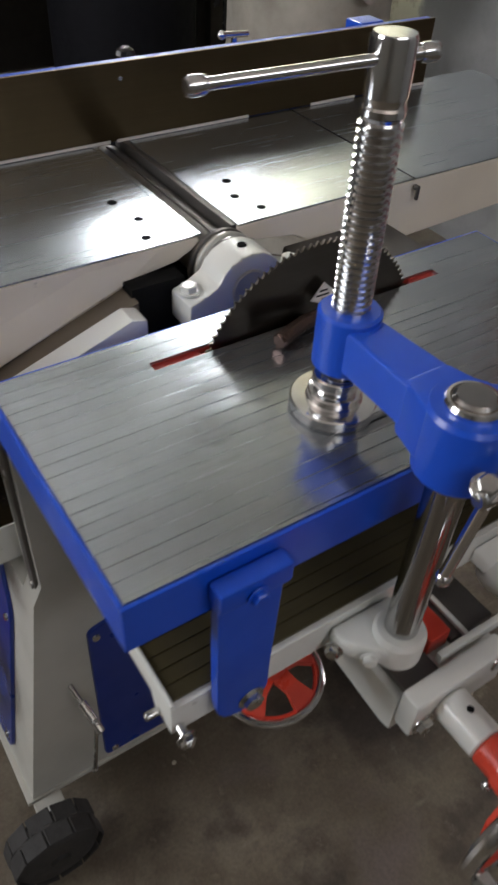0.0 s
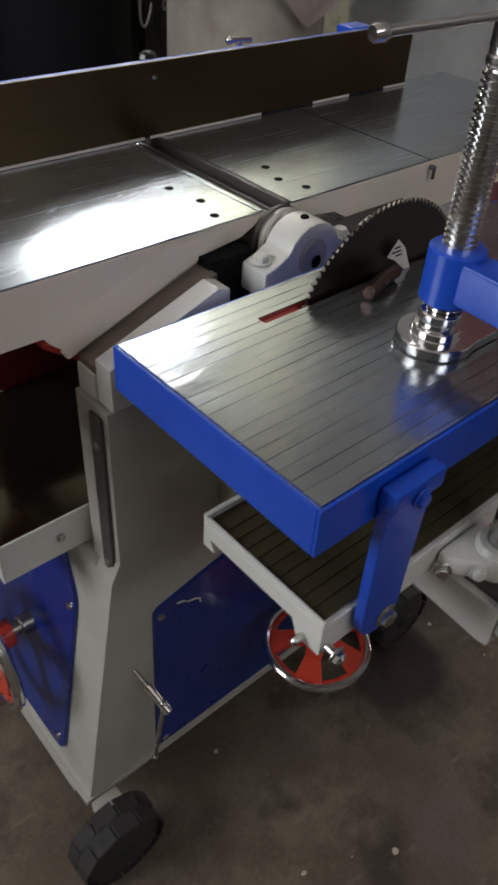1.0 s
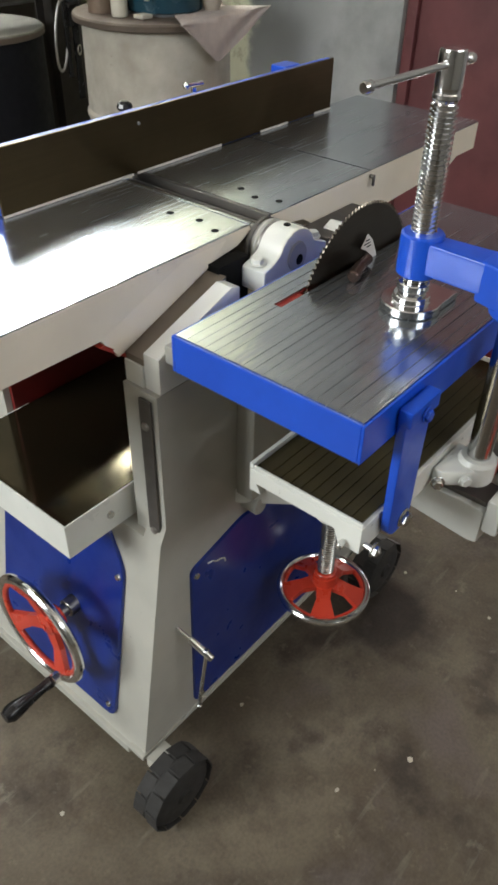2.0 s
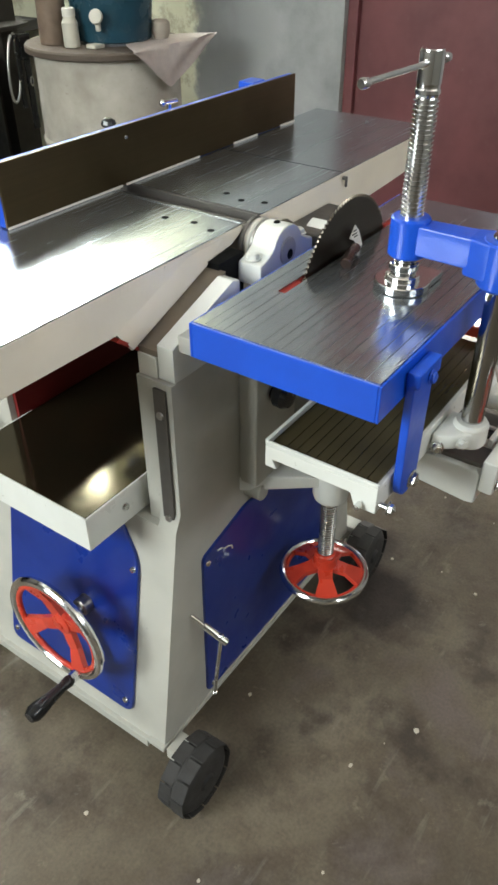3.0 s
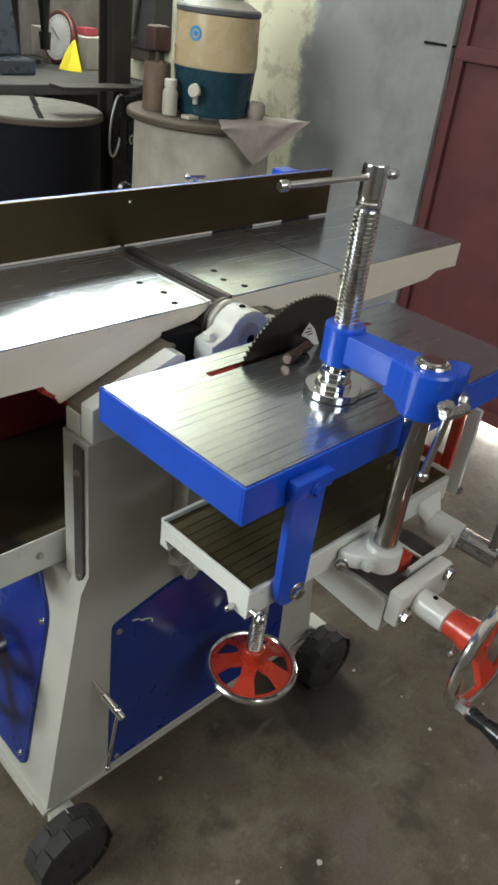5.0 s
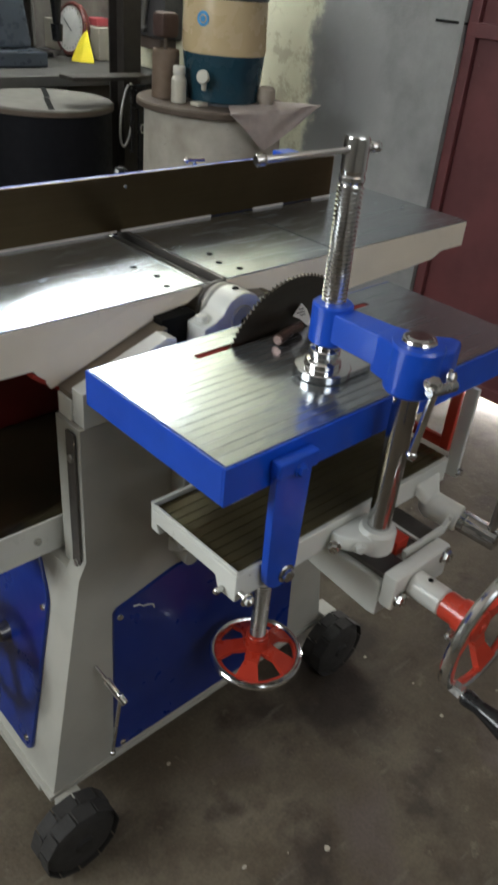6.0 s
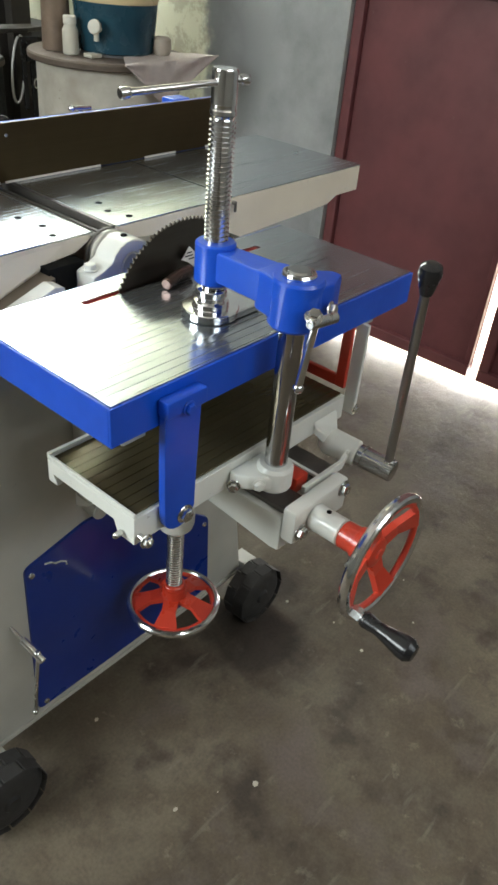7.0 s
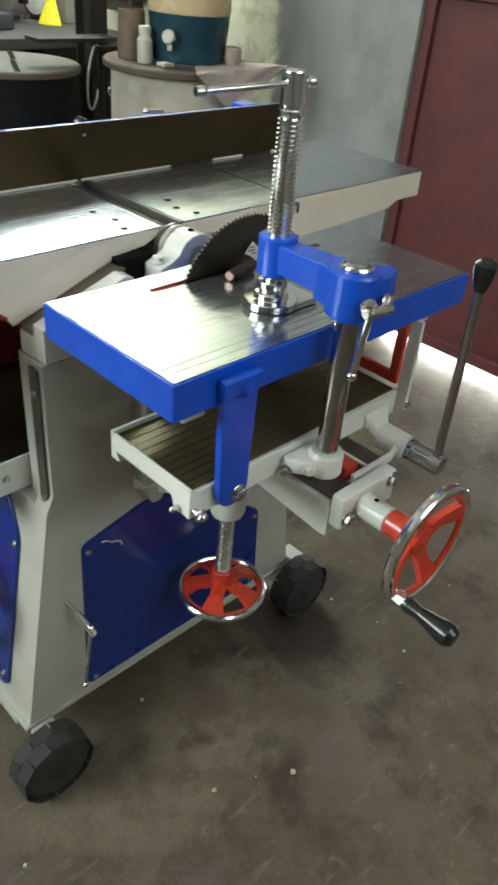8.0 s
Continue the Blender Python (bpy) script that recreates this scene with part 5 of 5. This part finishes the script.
def jar(x, y):
    j = thing("tin_canister", (x, y, 0.8295))
    tagged(j, "brown rusty tin canister with a dark mallet stuck in it", "canister")
    part("can", lathe([(0, 0), (0.044, 0), (0.045, 0.003), (0.043, 0.130), (0.041, 0.140), (0.036, 0.141), (0.036, 0.02), (0, 0.02)], (x, y, 0.8295), (0, 0, 1), 24), plain("rusty_tin", (0.17, 0.12, 0.085), 0.65, 0.2, 0.4, 22.0), j)
    handle = part("tool_handle", rod((x - 0.004, y, 0.85), (x + 0.002, y + 0.004, 1.01), 0.008, 0.006), WOOD, j)
    part("mallet_head", box(x - 0.034, x + 0.034, y - 0.026, y + 0.034, 1.0, 1.072, 0.014), plain("dark_brown_block", (0.055, 0.028, 0.022), 0.65, 0.0, 0.3), handle, "dark brown mallet head")


def clay_cup(x, y):
    tagged(finish("clay_cup", lathe([(0, 0), (0.022, 0), (0.03, 0.02), (0.028, 0.045), (0.02, 0.052), (0.017, 0.05), (0.02, 0.03), (0, 0.008)], (x, y, 0.8375), (0, 0, 1), 24), plain("grey_clay", (0.33, 0.28, 0.23), 0.8)), "small grey-brown clay cup on sack cloth", "cup")


def black_drum():
    c = (1.055, 2.19)
    d = thing("black_drum", (*c, 0.0))
    tagged(d, "matt black drum with a round pale wooden lid", "drum")
    part("shell", lathe([(0, 0.40), (0.225, 0.40), (0.23, 0.41), (0.23, 0.738), (0, 0.738)], (*c, 0), (0, 0, 1), 48), BLACKDRUM, d)
    part("pedestal", lathe([(0, 0), (0.17, 0), (0.17, 0.02), (0.12, 0.05), (0.11, 0.3995), (0, 0.3995)], (c[0] + 0.05, c[1] + 0.02, 0), (0, 0, 1), 32), BLACKDRUM, d)
    lid = part("lid", lathe([(0, 0.7385), (0.231, 0.7385), (0.234, 0.742), (0.234, 0.759), (0.231, 0.762), (0, 0.762)], (*c, 0), (0, 0, 1), 56), plain("pale_dusty_board", (0.115, 0.108, 0.092), 0.75, 0.0, 0.25, 8.0), d, "pale dusty board lid")
    for sx, sy in ((1.128, 2.322), (1.018, 2.10)):
        part("slot", prism([(sx + dx * 0.05 + ex * 0.009, sy + dx * 0.107 - ex * 0.004) for dx, ex in ((-1, -1), (-1, 1), (1, 1), (1, -1))], 0.7615, 0.7627, "z"), HOLE, lid)
    part("lid_band", lathe([(0.234, 0.741), (0.238, 0.741), (0.238, 0.756), (0.234, 0.756)], (*c, 0), (0, 0, 1), 56, closed=False), WOOD, lid)


def pillar():
    x, y = 1.357, 2.14
    p = thing("steel_post", (x, y, 0.0))
    tagged(p, "dark rusty steel post reaching the ceiling", "post")
    part("web", box(x - 0.006, x + 0.006, y - 0.04, y + 0.04, 0.0, 3.0, 0), POST, p)
    part("flange", box(x - 0.037, x + 0.037, y - 0.048, y - 0.04, 0.0, 3.0, 0.001), POST, p)
    part("flange", box(x - 0.037, x + 0.037, y + 0.04, y + 0.048, 0.0, 3.0, 0.001), POST, p)
    part("gusset_plate", prism([(x - 0.30, y - 0.14), (x - 0.05, y - 0.15), (x + 0.03, y - 0.12), (x + 0.03, y - 0.05), (x - 0.30, y - 0.05)], 0.842, 0.855, "z", 0.002), POST, p, "dark pointed steel plate")
    part("brace", rod((x - 0.02, y - 0.055, 1.12), (x - 0.11, y - 0.06, 1.29), 0.008), POST, p)
    # straps hung on the post
    x, y = 1.262, 2.01
    s = thing("hanging_strap", (x - 0.02, y - 0.085, 0.60))
    tagged(s, "pale loop and black strap hung on the post", "strap")
    loop = [(x - 0.045 + 0.024 * math.sin(a) + 0.014 * math.cos(a), y - 0.085, 0.744 + 0.100 * math.cos(a)) for a in [k * math.pi / 12 for k in range(0, 24)]]
    part("pale_loop", pipe(loop, 0.0042, 8), RAW, s)
    part("black_strap", join(box(x - 0.014, x + 0.036, y - 0.092, y - 0.08, 0.765, 0.8415, 0.005), box(x + 0.0, x + 0.024, y - 0.09, y - 0.082, 0.55, 0.765, 0.003), box(x - 0.032, x - 0.014, y - 0.09, y - 0.082, 0.62, 0.8415, 0.003)), BAKELITE, s, "black webbing")
    part("buckle", ring((x + 0.012, y - 0.095, 0.70), (0.5, -0.8, 0), 0.014, 0.0027, 20), ZINC, s)


def bench():
    b = thing("work_bench", (0.6, 2.72, 0.0))
    tagged(b, "grey slab work bench with tools and parts on it", "work bench")
    part("slab", box(-0.9, 1.79, 2.42, 3.3, 0.76, 0.80, 0.006), SLATE, b)
    for x in (-0.8, 0.35, 1.70):
        for y in (2.48, 3.22):
            part("leg", box(x - 0.03, x + 0.03, y - 0.03, y + 0.03, 0.0, 0.7595, 0.003), POST, b)
    part("back_board", box(-0.9, 1.79, 3.28, 3.30, 0.1, 0.7595, 0.002), POST, b)
    # dial scale leaning back
    c = Vector((1.622, 2.95, 0.912))
    out = Vector((-0.985, -0.10, 0.16)).normalized()
    g = thing("dial_scale", (c.x, c.y, 0.80))
    tagged(g, "round white dial scale with a dark red casing on the bench", "dial scale")
    part("casing", lathe([(0, -0.04), (0.085, -0.04), (0.105, -0.02), (0.108, 0.0), (0.104, 0.008), (0.094, 0.009), (0.092, 0.003), (0, 0.003)], c, out, 40), plain("maroon_casing", (0.10, 0.022, 0.018), 0.4), g)
    dial = part("dial", lathe([(0, 0.0035), (0.0915, 0.0035), (0.0915, 0.005), (0, 0.005)], c, out, 40), plain("white_dial", (0.72, 0.71, 0.68), 0.5), g, "white dial")
    q = Vector((0, 0, 1)).rotation_difference(out)
    marks = []
    for k in range(24):
        a = k * math.pi / 12
        u = q @ Vector((math.cos(a), math.sin(a), 0))
        marks.append(rod(c + u * 0.074 + out * 0.0052, c + u * 0.084 + out * 0.0052, 0.0009, seg=6))
    part("tick_marks", join(*marks), HOLE, dial)
    u = q @ Vector((0.5, 0.85, 0))
    part("pointer", rod(c - u * 0.015 + out * 0.006, c + u * 0.06 + out * 0.006, 0.0016, seg=8), HOLE, dial)
    part("foot", hull([(c.x + dx, c.y + dy, z) for dx, dy, z in ((-0.06, 0.03, 0.801), (0.09, -0.02, 0.801), (-0.03, 0.10, 0.801), (0.10, 0.06, 0.801), (0.0, 0.03, 0.845), (0.05, 0.02, 0.845))]), POST, g)
    rx, ry = 1.585, 2.78
    tagged(finish("yellow_rag", hull([(rx - 0.05, ry + 0.04, 0.8005), (rx + 0.05, ry + 0.005, 0.8005), (rx + 0.01, ry - 0.06, 0.8005), (rx + 0.017, ry + 0.005, 0.93), (rx - 0.008, ry + 0.03, 0.885), (rx + 0.025, ry + 0.01, 0.905), (rx - 0.035, ry - 0.02, 0.8005)], 0.004), YELLOW), "bright yellow rag standing in a peak on the bench", "rag")
    red = finish("red_tin", join(box(1.70, 1.77, 2.86, 2.93, 0.9305, 0.962, 0.004)), plain("faded_red_print", (0.36, 0.06, 0.07), 0.5))
    tagged(red, "small red tin on the wall ledge", "tin")
    tagged(finish("wall_ledge", box(1.672, 1.80, 2.80, 3.28, 0.8005, 0.93, 0.006), PANELWOOD), "pale cement ledge along the wall", "ledge", kind="structure")
    # wrapped machine head and a bench drill
    w = thing("wrapped_machine_head", (1.1, 2.85, 0.80))
    tagged(w, "machine head wrapped in bluish plastic on the bench", "machine head")
    part("base_block", box(0.82, 1.32, 2.62, 3.05, 0.8005, 0.86, 0.012), WRAP, w)
    part("wrapped_body", hull([(0.86, 2.68, 0.8605), (1.29, 2.68, 0.8605), (1.29, 3.02, 0.8605), (0.86, 3.02, 0.8605), (0.90, 2.72, 1.22), (1.25, 2.70, 1.20), (1.24, 2.98, 1.24), (0.92, 2.98, 1.28)], 0.02), WRAP, w)
    s = thing("drill_stand", (1.49, 2.80, 0.80))
    tagged(s, "dark bench drill with a black chuck in front of the dial", "bench drill")
    part("column", rod((1.46, 3.05, 0.801), (1.46, 3.05, 1.5), 0.024), POST, s)
    part("head", box(1.41, 1.52, 2.74, 3.09, 1.11, 1.29, 0.015), POST, s)
    part("quill", rod((1.475, 2.815, 0.942), (1.475, 2.815, 1.11), 0.016, 0.030), BAKELITE, s)
    part("chuck", rod((1.475, 2.815, 0.876), (1.475, 2.815, 0.9415), 0.021, 0.026), BAKELITE, s)
    part("base_plate", box(1.38, 1.53, 2.95, 3.13, 0.8005, 0.82, 0.004), POST, s)


def wall_gear():
    """Hanging gear on the wall between the post and the jug."""
    p = thing("wall_cabinet", (1.75, 2.5, 0.94))
    tagged(p, "dark box with a grey lever fixed on the wall", "switch box")
    part("case", box(1.705, 1.799, 2.37, 2.63, 0.93, 1.50, 0.008), plain("dark_box_paint", (0.035, 0.032, 0.033), 0.55, 0.0, 0.3), p)
    part("lever", rod((1.69, 2.50, 0.96), (1.685, 2.41, 1.34), 0.0125), RAW, p, "grey steel lever")
    part("hinge", rod((1.684, 2.50, 0.965), (1.7045, 2.50, 0.965), 0.018), RAW, p)
    part("lower_box", box(1.715, 1.799, 2.41, 2.60, 0.885, 0.929, 0.006), plain("brown_box", (0.06, 0.042, 0.034), 0.65), p)
    c = thing("cable", (1.70, 2.55, 0.4))
    tagged(c, "thin black cable down the wall", "cable")
    part("line", pipe([(1.700, 2.552, 2.3), (1.700, 2.548, 1.6), (1.699, 2.55, 1.2), (1.700, 2.548, 0.83)], 0.005, 6), BAKELITE, c)
    part("line", pipe([(1.793, 2.30, 2.3), (1.792, 2.302, 1.3), (1.793, 2.30, 0.6)], 0.004, 6), BAKELITE, c)
    tagged(finish("pallet_board", box(1.772, 1.798, 2.62, 3.27, 0.2, 0.7595, 0.004), PANELWOOD), "pale board leaning on the wall under the bench", "board")


def chips():
    """Flecks of paint and wood on the floor."""
    bm = bmesh.new()
    spots = [(0.258, -0.037, 0.0062), (0.1325, 0.0275, 0.0042)]
    rnd = random.Random(7)
    for _ in range(46):
        spots.append((rnd.uniform(-0.7, 1.6), rnd.uniform(-0.6, 0.9), rnd.uniform(0.0012, 0.0045)))
    for x, y, r in spots:
        n = rnd.randint(5, 7)
        a0 = rnd.uniform(0, 6)
        lo = [bm.verts.new((x + r * rnd.uniform(0.7, 1.2) * math.cos(a0 + 6.283 * k / n), y + r * rnd.uniform(0.6, 1.1) * math.sin(a0 + 6.283 * k / n), 0.0003)) for k in range(n)]
        hi = [bm.verts.new((v.co.x * 0.9 + x * 0.1, v.co.y * 0.9 + y * 0.1, 0.0018)) for v in lo]
        bm.faces.new(hi)
        for k in range(n):
            bm.faces.new((lo[k], lo[(k + 1) % n], hi[(k + 1) % n], hi[k]))
    tagged(finish("floor_chips", bm, plain("pale_chips", (0.55, 0.51, 0.42), 0.8)), "pale paint and wood chips scattered on the floor", "debris", kind="stuff")


barrel()
cooler()
bottle(1.225, 1.65)
jar(1.246, 1.747)
clay_cup(1.468, 1.505)
black_drum()
pillar()
bench()
wall_gear()
chips()
